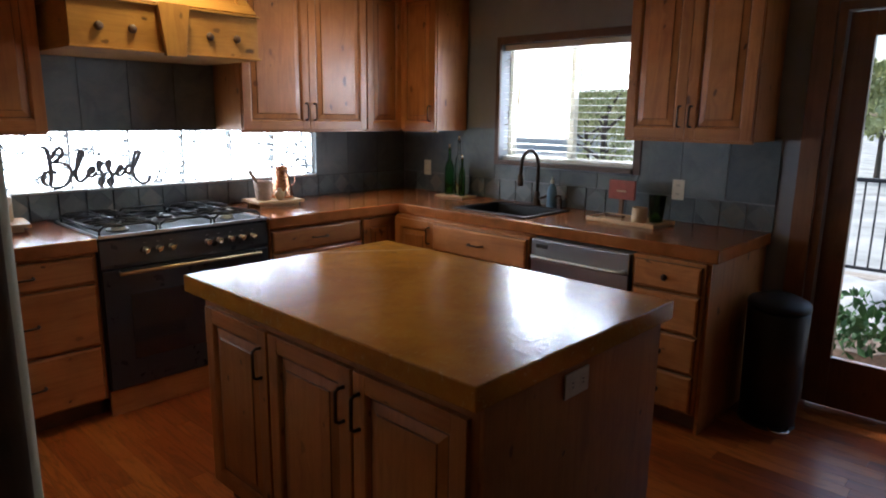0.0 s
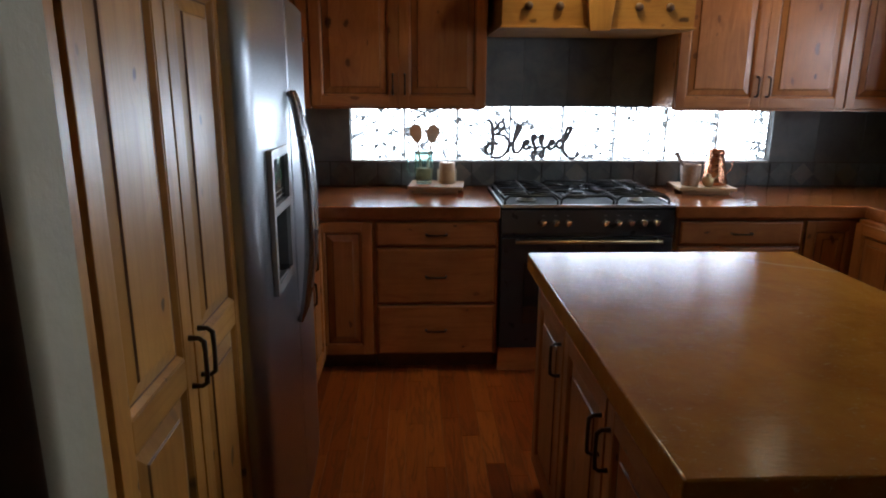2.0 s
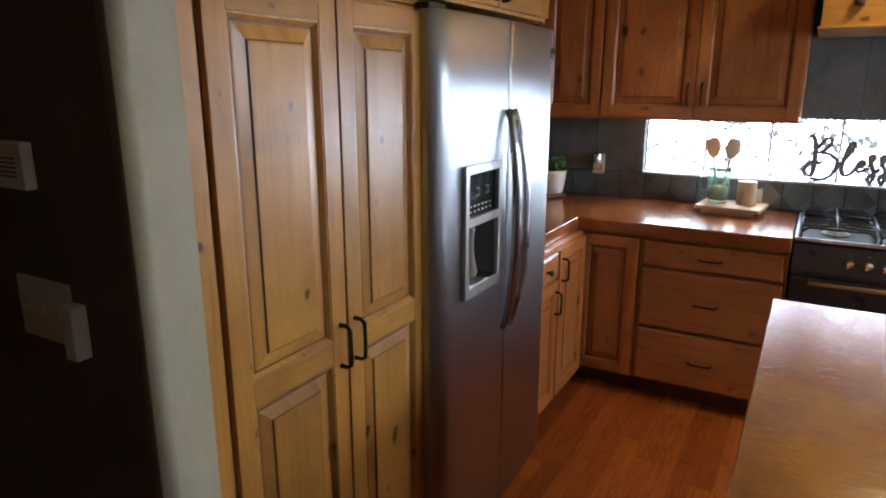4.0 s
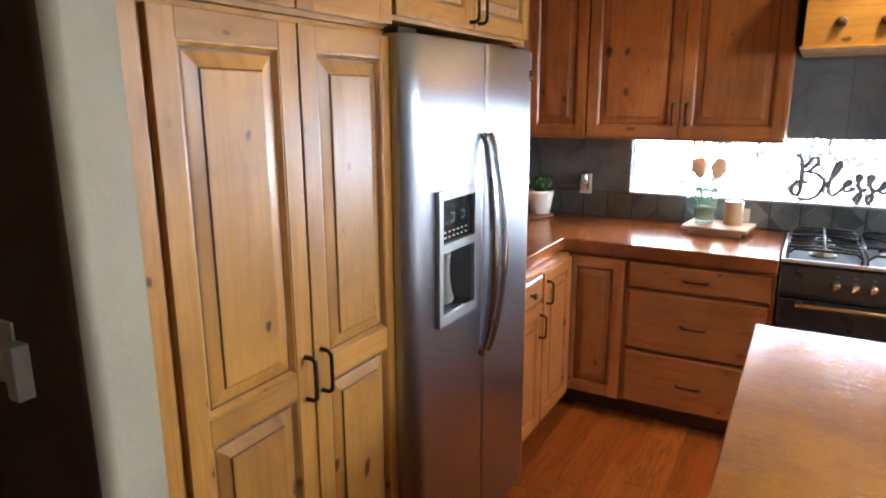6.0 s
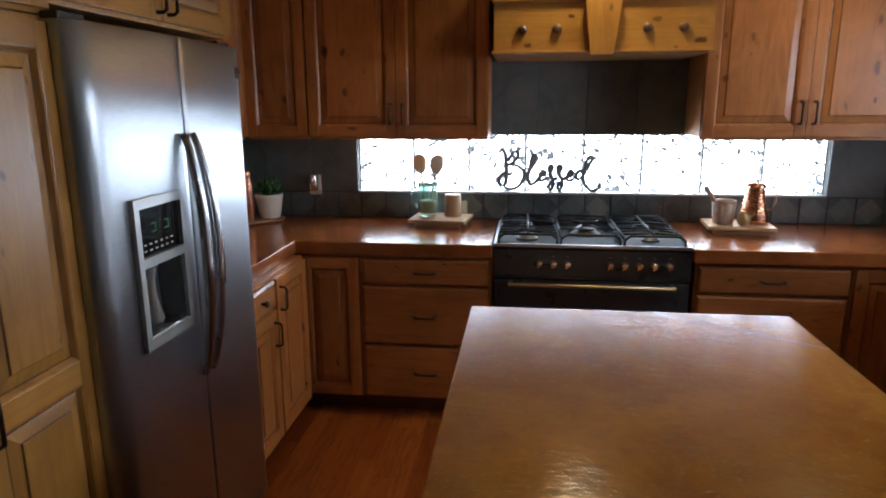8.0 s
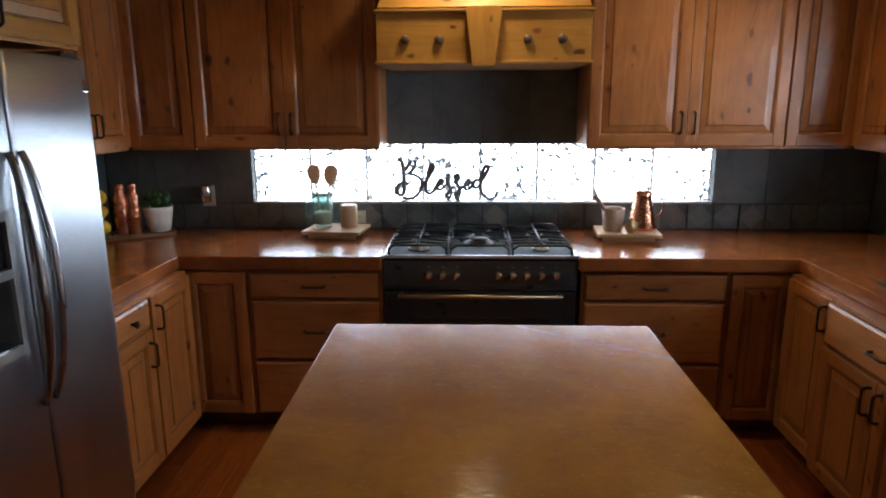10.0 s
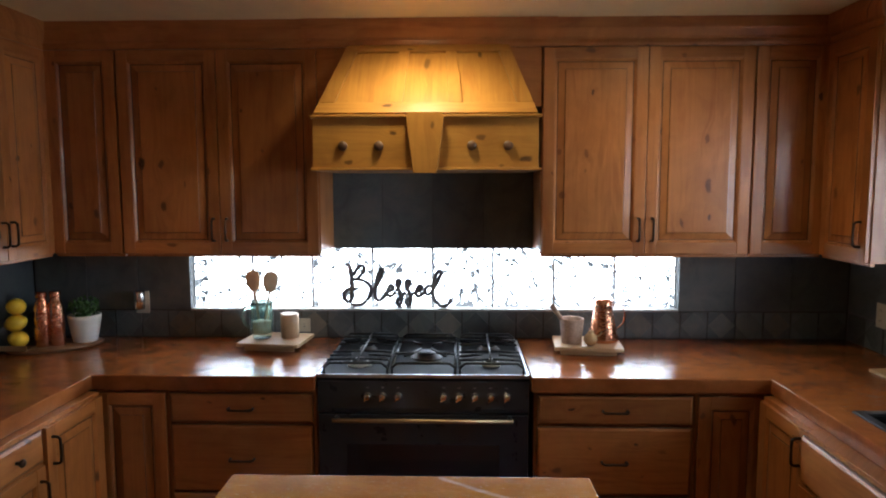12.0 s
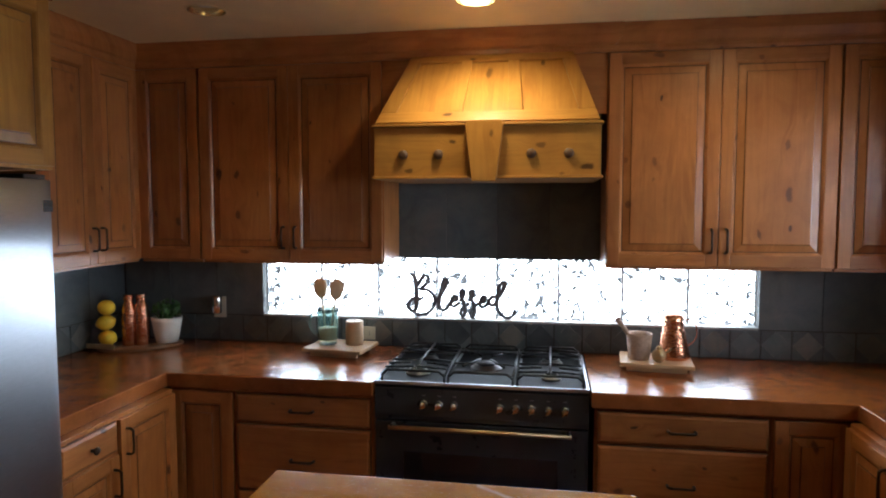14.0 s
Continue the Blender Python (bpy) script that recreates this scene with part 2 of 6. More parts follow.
def glow(name, color, power):
    m, nd, lk, bs = start(name)
    bs.inputs["Emission Color"].default_value = (*color, 1)
    bs.inputs["Emission Strength"].default_value = power
    bs.inputs["Base Color"].default_value = (*color, 1)
    return m


def floor_mat(name):
    """Red-brown oak strip, tone by board, with open grain and a worn sheen."""
    m, nd, lk, bs = start(name)
    tc = nd.new("ShaderNodeTexCoord")
    oi = nd.new("ShaderNodeObjectInfo")
    geo = nd.new("ShaderNodeNewGeometry")
    rnd = math_node(nd, lk, "FRACT", math_node(nd, lk, "ADD", oi.outputs["Random"], geo.outputs["Random Per Island"]))
    add = nd.new("ShaderNodeVectorMath")
    lk.new(tc.outputs["Object"], add.inputs[0])
    lk.new(math_node(nd, lk, "MULTIPLY", rnd, 31.0), add.inputs[1])
    vec = add.outputs[0]
    grain = noise_tex(nd, lk, stretch(nd, lk, vec, (1, 0.04, 1)), 140, 5, 0.62, 0.6)
    cath = noise_tex(nd, lk, stretch(nd, lk, vec, (1, 0.12, 1)), 22, 3, 0.5, 1.6)
    c = ramp(nd, lk, rnd, [(0.0, (0.195, 0.037, 0.005)), (0.35, (0.265, 0.056, 0.008)), (0.7, (0.325, 0.077, 0.011)), (1.0, (0.420, 0.118, 0.018))])
    c = mixc(nd, lk, ramp(nd, lk, grain, [(0.42, grey(0)), (0.72, grey(0.4))]), c, (0.085, 0.020, 0.006))
    c = mixc(nd, lk, ramp(nd, lk, cath, [(0.50, grey(0)), (0.60, grey(0.5)), (0.68, grey(0))]), c, (0.075, 0.018, 0.006))
    lk.new(c, bs.inputs["Base Color"])
    wear = noise_tex(nd, lk, tc.outputs["Object"], 3.0, 4, 0.6)
    lk.new(math_node(nd, lk, "ADD", math_node(nd, lk, "MULTIPLY", wear, 0.25), 0.2), bs.inputs["Roughness"])
    bs.inputs["Specular IOR Level"].default_value = 0.35
    bump(nd, lk, bs, grain, 0.12, 0.001)
    return m


def copper_mat(name):
    m, nd, lk, bs = start(name)
    vec, rnd = shifted(nd, lk)
    vor = nd.new("ShaderNodeTexVoronoi")
    lk.new(vec, vor.inputs["Vector"])
    vor.inputs["Scale"].default_value = 85
    patina = noise_tex(nd, lk, vec, 16, 4, 0.6)
    lk.new(ramp(nd, lk, patina, [(0.3, (0.62, 0.25, 0.13)), (0.7, (0.86, 0.45, 0.28))]), bs.inputs["Base Color"])
    bs.inputs["Metallic"].default_value = 1.0
    bs.inputs["Roughness"].default_value = 0.22
    bump(nd, lk, bs, vor.outputs["Distance"], 0.5, 0.004)
    return m


def foliage(name, a, b):
    m, nd, lk, bs = start(name)
    geo = nd.new("ShaderNodeNewGeometry")
    oi = nd.new("ShaderNodeObjectInfo")
    r = math_node(nd, lk, "FRACT", math_node(nd, lk, "ADD", geo.outputs["Random Per Island"], oi.outputs["Random"]))
    lk.new(ramp(nd, lk, r, [(0, a), (1, b)]), bs.inputs["Base Color"])
    bs.inputs["Roughness"].default_value = 0.5
    bs.inputs["Subsurface Weight"].default_value = 0.0
    return m


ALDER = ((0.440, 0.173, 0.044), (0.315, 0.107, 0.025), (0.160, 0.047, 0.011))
# the same alder, yellowed: window and lamp light put into the colour
ALDER_LIT = ((0.485, 0.232, 0.041), (0.375, 0.160, 0.026), (0.200, 0.072, 0.011))
WOOD_V = wood("alder_upright", *ALDER, "z")
WOOD_H = wood("alder_level", *ALDER, "x")
WOOD_F = wood("alder_sloping", *ALDER, "front")
WOOD_D = wood("alder_deep", *ALDER, "y")
LIT_V = wood("alder_upright_lit", *ALDER_LIT, "z", 0.36, 0.50, 0.12)
LIT_F = wood("alder_sloping_lit", *ALDER_LIT, "front", 0.34, 0.55, 0.2)
LIT_D = wood("alder_deep_lit", *ALDER_LIT, "y", 0.34, 0.55, 0.2)
LIT_H = wood("alder_level_lit", *ALDER_LIT, "x", 0.36, 0.50, 0.12)
GLAZE = plain("brown_glaze", (0.15, 0.062, 0.020), 0.5, var=0.4)
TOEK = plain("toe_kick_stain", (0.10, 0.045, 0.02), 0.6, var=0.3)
BRONZE = plain("oiled_bronze", (0.055, 0.036, 0.026), 0.36, 0.75, var=0.4, scale=40)
TOP = counter_mat("stained_slab", (0.205, 0.062, 0.017), (0.315, 0.106, 0.028), (0.135, 0.039, 0.011))
TOP_ISL = counter_mat("stained_slab_amber", (0.340, 0.128, 0.014), (0.465, 0.200, 0.023), (0.23, 0.073, 0.009), True)
SLATE = slate("dark_slate", (0.075, 0.094, 0.102), (0.115, 0.135, 0.140), (0.155, 0.162, 0.158))
SLATE_W = slate("warm_slate", (0.11, 0.12, 0.118), (0.165, 0.165, 0.152), (0.22, 0.20, 0.172))
GROUT = plain("grout", (0.07, 0.07, 0.066), 0.85, scale=60)
PAINT = plain("cream_wall_paint", (0.42, 0.37, 0.25), 0.75, var=0.05, scale=5, bumpy=0.3, dist=0.003)
BROWNPAINT = plain("brown_wall_paint", (0.13, 0.082, 0.050), 0.8, var=0.1, scale=5, bumpy=0.3, dist=0.003)
CEIL = plain("ceiling_paint", (0.76, 0.64, 0.38), 0.85, var=0.05, scale=6, bumpy=0.4, dist=0.003)
FLOOR = floor_mat("oak_strip")
SUBFLOOR = plain("subfloor", (0.05, 0.02, 0.01), 0.8)
STEEL = steel("brushed_steel", (0.50, 0.53, 0.57), 0.36, "x")
STEEL_V = steel("brushed_steel_upright", (0.60, 0.60, 0.61), 0.26, "z")
CHROME = plain("bright_metal", (0.72, 0.70, 0.66), 0.14, 1.0, var=0.06, bumpy=0.02)
DARKGREY = plain("dark_plastic", (0.035, 0.036, 0.038), 0.4, var=0.2)
ENAMEL = plain("black_enamel", (0.024, 0.028, 0.033), 0.3, var=0.08, bumpy=0.05)
OVENGLASS = plain("oven_glass", (0.016, 0.017, 0.019), 0.08, var=0.2, bumpy=0.01, coat=0.6)
IRON = plain("cast_iron", (0.034, 0.037, 0.041), 0.30, 0.4, var=0.3, scale=50, bumpy=0.4)
BRASS = plain("aged_brass", (0.55, 0.42, 0.24), 0.42, 1.0, var=0.15, bumpy=0.03)
IVORY = plain("ivory_plastic", (0.70, 0.66, 0.54), 0.42, var=0.05)
BLOCK = ridged("wavy_glass")
PANE = clear("window_glass", (1, 1, 1), 0.0, 1.05)
MORTAR = plain("pale_mortar", (0.42, 0.42, 0.40), 0.8, scale=50)
AQUA = clear("aqua_glass", (0.74, 0.97, 0.93), 0.03, 1.14, 0.10, 40)
ALU = plain("cast_aluminium", (0.16, 0.16, 0.165), 0.4, 0.8, var=0.2)
AQUA.node_tree.nodes["Principled BSDF"].inputs["Transmission Weight"].default_value = 0.90
GREENGLASS = clear("green_glass", (0.30, 0.62, 0.30), 0.02, 1.35)
PALEGLASS = clear("pale_glass", (0.85, 0.92, 0.92), 0.02, 1.35)
BEECH = wood("pale_beech", (0.62, 0.42, 0.22), (0.52, 0.33, 0.16), (0.38, 0.22, 0.10), "x", 0.5, 0.98, 0.0)
BEECH_V = wood("pale_beech_upright", (0.60, 0.42, 0.24), (0.50, 0.33, 0.18), (0.36, 0.22, 0.12), "z", 0.55, 0.98, 0.0)
DARKWOOD = wood("dark_board", (0.22, 0.11, 0.05), (0.16, 0.075, 0.032), (0.09, 0.04, 0.018), "x", 0.45, 0.95, 0.1)
COPPER = copper_mat("hammered_copper")
WHITEPOT = plain("white_ceramic", (0.78, 0.77, 0.73), 0.35, var=0.04, bumpy=0.03, coat=0.3)
STONE = plain("grey_stone", (0.44, 0.33, 0.26), 0.75, var=0.25, scale=45, bumpy=0.5)
LEMON = plain("lemon_peel", (0.80, 0.55, 0.03), 0.42, var=0.12, scale=30, bumpy=0.5, dist=0.003)
SIGNMETAL = plain("grey_sign_metal", (0.22, 0.22, 0.23), 0.5, 0.5, var=0.25)
LEAF = foliage("herb_leaves", (0.03, 0.09, 0.02), (0.10, 0.22, 0.06))
SOIL = plain("potting_soil", (0.03, 0.02, 0.014), 0.9, var=0.4, scale=60, bumpy=0.8)
TREELEAF = foliage("spring_leaves", (0.30, 0.33, 0.12), (0.50, 0.50, 0.24))
HOB = plain("hob_enamel", (0.012, 0.014, 0.017), 0.55, var=0.2, bumpy=0.1)
HOB.node_tree.nodes["Principled BSDF"].inputs["Specular IOR Level"].default_value = 0.1
BARK = plain("bark", (0.10, 0.075, 0.055), 0.85, var=0.4, scale=20, bumpy=0.8, dist=0.01)
DECKWOOD = wood("grey_deck", (0.42, 0.37, 0.30), (0.34, 0.29, 0.23), (0.22, 0.19, 0.15), "x", 0.75, 0.95, 0.0)
RAILBLACK = plain("black_rail", (0.02, 0.02, 0.022), 0.5, 0.2)
GRASS = plain("pale_dry_ground", (0.40, 0.40, 0.36), 0.95, var=0.4, scale=0.5, bumpy=0.6, dist=0.05)
TARP = plain("grey_white_sheet", (0.50, 0.50, 0.48), 0.7, var=0.15, scale=8, bumpy=0.5, dist=0.01)
ROOFING = plain("pale_roof", (0.42, 0.43, 0.45), 0.8, var=0.15)
SIDING = plain("pale_siding", (0.55, 0.54, 0.50), 0.8, var=0.1)
BLIND = plain("cream_blind", (0.62, 0.60, 0.55), 0.5, var=0.05, bumpy=0.03)
TRIMWOOD = wood("dark_door_wood", (0.20, 0.085, 0.035), (0.14, 0.055, 0.022), (0.075, 0.028, 0.012), "z", 0.4, 0.9, 0.2)
REDPAINT = plain("faded_red_paint", (0.34, 0.07, 0.04), 0.6, var=0.25, scale=20)
WAX = plain("tan_wax", (0.52, 0.36, 0.20), 0.5, var=0.1)
LED = glow("green_display_light", (0.16, 0.9, 0.22), 0.05)
LED.node_tree.nodes["Principled BSDF"].inputs["Base Color"].default_value = (0.01, 0.05, 0.015, 1)
BULB = glow("warm_bulb", (1.0, 0.84, 0.58), 14.0)
BULB_DIM = glow("dim_bulb", (1.0, 0.84, 0.50), 2.0)
REFLECTOR = plain("lamp_reflector", (0.90, 0.76, 0.46), 0.14, 0.9, var=0.08)
SINKMAT = plain("black_composite", (0.016, 0.016, 0.017), 0.5, var=0.3)


# ---- shape helpers ----
def box(bm, x0, x1, y0, y1, z0, z1, mi=0):
    v = [bm.verts.new((x, y, z)) for z in (z0, z1) for y in (y0, y1) for x in (x0, x1)]
    for f in ((0, 2, 3, 1), (4, 5, 7, 6), (0, 1, 5, 4), (2, 6, 7, 3), (0, 4, 6, 2), (1, 3, 7, 5)):
        bm.faces.new([v[i] for i in f]).material_index = mi


def boxes(*dims):
    bm = bmesh.new()
    for d in dims:
        box(bm, *d)
    return bm


def lathe(bm, prof, n=24, at=(0, 0, 0), wave=None, mi=0):
    """Turns (radius, height) pairs round the upright axis; ends of radius 0 close."""
    rings = []
    for r, h in prof:
        if r < 1e-5:
            rings.append([bm.verts.new((at[0], at[1], at[2] + h))])
        else:
            ring = []
            for i in range(n):
                a = 2 * math.pi * i / n
                k = r * (wave(a, h) if wave else 1)
                ring.append(bm.verts.new((at[0] + k * math.cos(a), at[1] + k * math.sin(a), at[2] + h)))
            rings.append(ring)
    for a, b in zip(rings, rings[1:]):
        for i in range(n):
            j = (i + 1) % n
            if len(a) == 1 and len(b) == 1:
                continue
            if len(a) == 1:
                f = bm.faces.new((a[0], b[i], b[j]))
            elif len(b) == 1:
                f = bm.faces.new((a[i], a[j], b[0]))
            else:
                f = bm.faces.new((a[i], a[j], b[j], b[i]))
            f.smooth = True
            f.material_index = mi
    return bm


def tube(bm, pts, r, n=8, flat=1.0, mi=0):
    """Sweeps a round (or flattened) section along points."""
    pts = [Vector(p) for p in pts]
    rings = []
    side = None
    for i, p in enumerate(pts):
        d = (pts[min(i + 1, len(pts) - 1)] - pts[max(i - 1, 0)]).normalized()
        if side is None:
            side = d.orthogonal().normalized()
        side = (side - d * side.dot(d)).normalized()
        up = d.cross(side)
        rr = r[i] if isinstance(r, (list, tuple)) else r
        ring = []
        for k in range(n):
            a = 2 * math.pi * k / n
            o = side * (rr * math.cos(a)) + up * (rr * math.sin(a))
            o.y *= flat
            ring.append(bm.verts.new(p + o))
        rings.append(ring)
    for a, b in zip(rings, rings[1:]):
        for k in range(n):
            f = bm.faces.new((a[k], a[(k + 1) % n], b[(k + 1) % n], b[k]))
            f.smooth = True
            f.material_index = mi
    bm.faces.new(rings[0][::-1]).material_index = mi
    bm.faces.new(rings[-1]).material_index = mi
    return bm


def spline(pts, steps=6):
    """Catmull-Rom through the points."""
    pts = [Vector(p) for p in pts]
    out = []
    for i in range(len(pts) - 1):
        a, b, c, d = pts[max(i - 1, 0)], pts[i], pts[i + 1], pts[min(i + 2, len(pts) - 1)]
        for k in range(steps):
            t = k / steps
            out.append(0.5 * ((2 * b) + (c - a) * t + (2 * a - 5 * b + 4 * c - d) * t * t + (3 * b - a - 3 * c + d) * t ** 3))
    out.append(pts[-1])
    return out


def finish(name, bm, mats, bevel=0.0, smooth=False):
    if bevel:
        bmesh.ops.bevel(bm, geom=list(bm.edges), offset=bevel, segments=2, profile=0.6, affect="EDGES", clamp_overlap=True)
    bmesh.ops.recalc_face_normals(bm, faces=list(bm.faces))
    if smooth:
        for f in bm.faces:
            f.smooth = True
    me = bpy.data.meshes.new(name)
    bm.to_mesh(me)
    bm.free()
    for m in mats if isinstance(mats, (list, tuple)) else [mats]:
        me.materials.append(m)
    return me


def part(name, bm, mats, parent, label="", bevel=0.0, smooth=False):
    ob = new(name, bm if isinstance(bm, bpy.types.Mesh) else finish(name, bm, mats, bevel, smooth))
    ob.parent = parent
    if label:
        tagged(ob, label)
    return ob


def thing(name, m, label, category, group="", kind=""):
    ob = new(name)
    ob.empty_display_size = 0.05
    ob.matrix_world = m
    return tagged(ob, label, category, group, kind)


def solid(name, bm, mats, label, category, kind="", bevel=0.0, smooth=False, m=None, group=""):
    ob = new(name, finish(name, bm, mats, bevel, smooth))
    if m is not None:
        ob.matrix_world = m
    return tagged(ob, label, category, group, kind)


def rings(bm, x0, x1, z0, z1, steps, mats=None, cap=True):
    """Lofts nested upright rectangles: (inset, depth) pairs, front towards -y."""
    prev = None
    for k, (i, d) in enumerate(steps):
        cur = [bm.verts.new(p) for p in ((x0 + i, d, z0 + i), (x1 - i, d, z0 + i), (x1 - i, d, z1 - i), (x0 + i, d, z1 - i))]
        if prev:
            for a in range(4):
                f = bm.faces.new((prev[a], prev[(a + 1) % 4], cur[(a + 1) % 4], cur[a]))
                f.material_index = mats[k - 1] if mats else 0
        prev = cur
    if cap:
        bm.faces.new(prev).material_index = mats[-1] if mats else 0


# ---- cabinet parts, all built facing -y with the face frame at y = 0 ----
def handle_mesh(length=0.105):
    bm = bmesh.new()
    h = length / 2
    path = [(0, 0, -h), (0, -0.020, -h), (0, -0.030, -h + 0.008), (0, -0.031, -h * 0.4), (0, -0.031, h * 0.4), (0, -0.030, h - 0.008), (0, -0.020, h), (0, 0, h)]
    tube(bm, path, [0.0065, 0.005, 0.0058, 0.005, 0.005, 0.0058, 0.005, 0.0065], 8)
    return finish("handle", bm, BRONZE)


PULL = handle_mesh()


def pull(parent, x, z, y=-0.02, level=False):
    ob = new("handle", PULL)
    ob.parent = parent
    ob.location = (x, y, z)
    if level:
        ob.rotation_euler = (0, radians(90), 0)
    ob["label"] = "oil-rubbed bronze pull"
    return ob


def door(parent, x0, x1, z0, z1, hx=None, hz=None, splits=(), stile=0.052, name="door", woods=None):
    """A framed door with raised panels; splits are the heights of middle rails."""
    up, level = woods or (WOOD_V, WOOD_H)
    g = 0.0015
    a, b, lo, hi = x0 + g, x1 - g, z0 + g, z1 - g
    d = part(name, boxes((a + 0.001, b - 0.001, -0.0055, -0.001, lo + 0.001, hi - 0.001)), up, parent)
    for s0 in (a, b - stile):
        part("stile", boxes((s0, s0 + stile, -0.020, -0.0056, lo, hi)), up, d, bevel=0.0022)
    rails = [(lo, lo + stile)] + [(s - stile * 0.55, s + stile * 0.55) for s in splits] + [(hi - stile, hi)]
    for r0, r1 in rails:
        part("rail", boxes((a + stile + 0.0003, b - stile - 0.0003, -0.0197, -0.0056, r0, r1)), level, d, bevel=0.0018)
    for k in range(len(rails) - 1):
        bp = bmesh.new()
        rings(bp, a + stile, b - stile, rails[k][1], rails[k + 1][0],
              [(0.0002, -0.0060), (0.0002, -0.0182), (0.004, -0.0178), (0.009, -0.0120), (0.012, -0.0085), (0.017, -0.0085), (0.020, -0.0095), (0.046, -0.0150), (0.049, -0.0185), (0.053, -0.0190)],
              [1, 0, 0, 0, 1, 0, 0, 1, 0, 0])
        part("panel", bp, [up, GLAZE], d)
    if hx is not None:
        pull(d, hx, hz)
    return d


def drawer(parent, x0, x1, z0, z1, knob=False, level=True, name="drawer"):
    bm = bmesh.new()
    g = 0.0015
    rings(bm, x0 + g, x1 - g, z0 + g, z1 - g, [(0, -0.001), (0, -0.011), (0.003, -0.014), (0.009, -0.0185), (0.013, -0.0205)], [1, 1, 0, 0, 0])
    d = part(name, bm, [WOOD_H, GLAZE], parent)
    cx, cz = (x0 + x1) / 2, (z0 + z1) / 2
    if knob:
        kb = lathe(bmesh.new(), [(0, 0), (0.007, 0.001), (0.006, 0.012), (0.014, 0.018), (0.016, 0.024), (0.011, 0.030), (0, 0.031)], 14)
        bmesh.ops.rotate(kb, verts=kb.verts, matrix=Matrix.Rotation(radians(90), 3, "X"))
        ko = part("knob", kb, BRONZE, d, "oil-rubbed bronze knob")
        ko.location = (cx, -0.02, cz)
    else:
        pull(d, cx, cz, level=level)
    return d


def carcass(parent, w, d, z0, z1, toe=False, x0=0.0):
    bm = boxes((x0, x0 + w, 0, d, z0, z1))
    part("body", bm, WOOD_V, parent, bevel=0.002)
    if toe:
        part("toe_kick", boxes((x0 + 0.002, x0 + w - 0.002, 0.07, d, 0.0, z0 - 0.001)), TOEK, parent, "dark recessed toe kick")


BASE_TOP = 0.853
FACE_N = -0.685   # face frames of the north run
FACE_W = -1.40    # west run faces +x
FACE_E = 1.435    # east run faces -x
WEST, EAST = -2.15, 2.20
CEIL_Z = 2.495
UP_B, UP_T = 1.405, 2.375


# ---- large structure ----
def structure(name, bm, mats, label, category, bevel=0.0):
    return solid(name, bm, mats, label, category, "structure", bevel)


GB_L, GB_R, GB_B, GB_T = -1.29, 1.31, 1.066, 1.402
WIN_A, WIN_B, WIN_LO, WIN_HI = -2.06, -1.00, 1.205, 2.005
DOOR_A, DOOR_B, DOOR_HI = -4.06, -3.08, 2.08
SOUTH = -7.2
FARW = -4.6
structure("floor", boxes((FARW - 0.2, EAST + 0.2, SOUTH - 0.2, -3.13, -0.12, -0.012), (WEST - 0.2, EAST + 0.2, -3.13, 0.2, -0.12, -0.012)), SUBFLOOR, "dark subfloor under oak strip boards", "floor")
wall_north = structure("wall_north", boxes((WEST - 0.2, GB_L, 0.008, 0.2, 0, CEIL_Z), (GB_R, EAST + 0.2, 0.008, 0.2, 0, CEIL_Z),
                       (GB_L, GB_R, 0.008, 0.2, 0, GB_B), (GB_L, GB_R, 0.008, 0.2, GB_T, CEIL_Z)), GROUT, "north kitchen wall with slate backsplash", "wall")
# east wall paint is darker and bluer: backlit shade put into its colour
wall_east = structure("wall_east", boxes((EAST, EAST + 0.2, WIN_B, 0.008, 0, CEIL_Z), (EAST, EAST + 0.2, WIN_A, WIN_B, 0, WIN_LO), (EAST, EAST + 0.2, WIN_A, WIN_B, WIN_HI, CEIL_Z),
                      (EAST, EAST + 0.2, DOOR_B, WIN_A, 0, CEIL_Z), (EAST, EAST + 0.2, DOOR_A, DOOR_B, DOOR_HI, CEIL_Z), (EAST, EAST + 0.2, SOUTH, DOOR_A, 0, CEIL_Z)),
                      plain("shaded_wall_paint", (0.22, 0.225, 0.24), 0.8, var=0.08, scale=5, bumpy=0.3), "painted east wall with window and patio doors", "wall")
wall_west = structure("wall_west", boxes((WEST - 0.2, WEST, -3.13, 0.008, 0, CEIL_Z)), GROUT, "west kitchen wall behind the cabinets", "wall")
LAMPS = ((-1.135, -0.83), (-0.010, -0.79), (1.095, -0.83))
bm = boxes((FARW - 0.2, EAST + 0.2, SOUTH - 0.2, -3.13, CEIL_Z, CEIL_Z + 0.19), (WEST - 0.2, EAST + 0.2, -3.13, 0.2, CEIL_Z + 0.15, CEIL_Z + 0.19))
loops = [[(WEST - 0.2, -3.13), (EAST + 0.2, -3.13), (EAST + 0.2, 0.2), (WEST - 0.2, 0.2)]]
loops += [[(x + 0.080 * math.cos(k * math.pi / 20), y + 0.080 * math.sin(k * math.pi / 20)) for k in range(40)] for x, y in LAMPS]
rim = []
for lp in loops:
    lo = [bm.verts.new((x, y, CEIL_Z)) for x, y in lp]
    up = [bm.verts.new((x, y, CEIL_Z + 0.15)) for x, y in lp]
    for k in range(len(lp)):
        q = (k + 1) % len(lp)
        bm.faces.new((lo[k], lo[q], up[q], up[k]))
        rim.append(bm.edges.get((lo[k], lo[q])))
bmesh.ops.triangle_fill(bm, use_beauty=True, edges=rim)
ceiling = structure("ceiling", bm, CEIL, "smooth warm white painted ceiling", "ceiling")
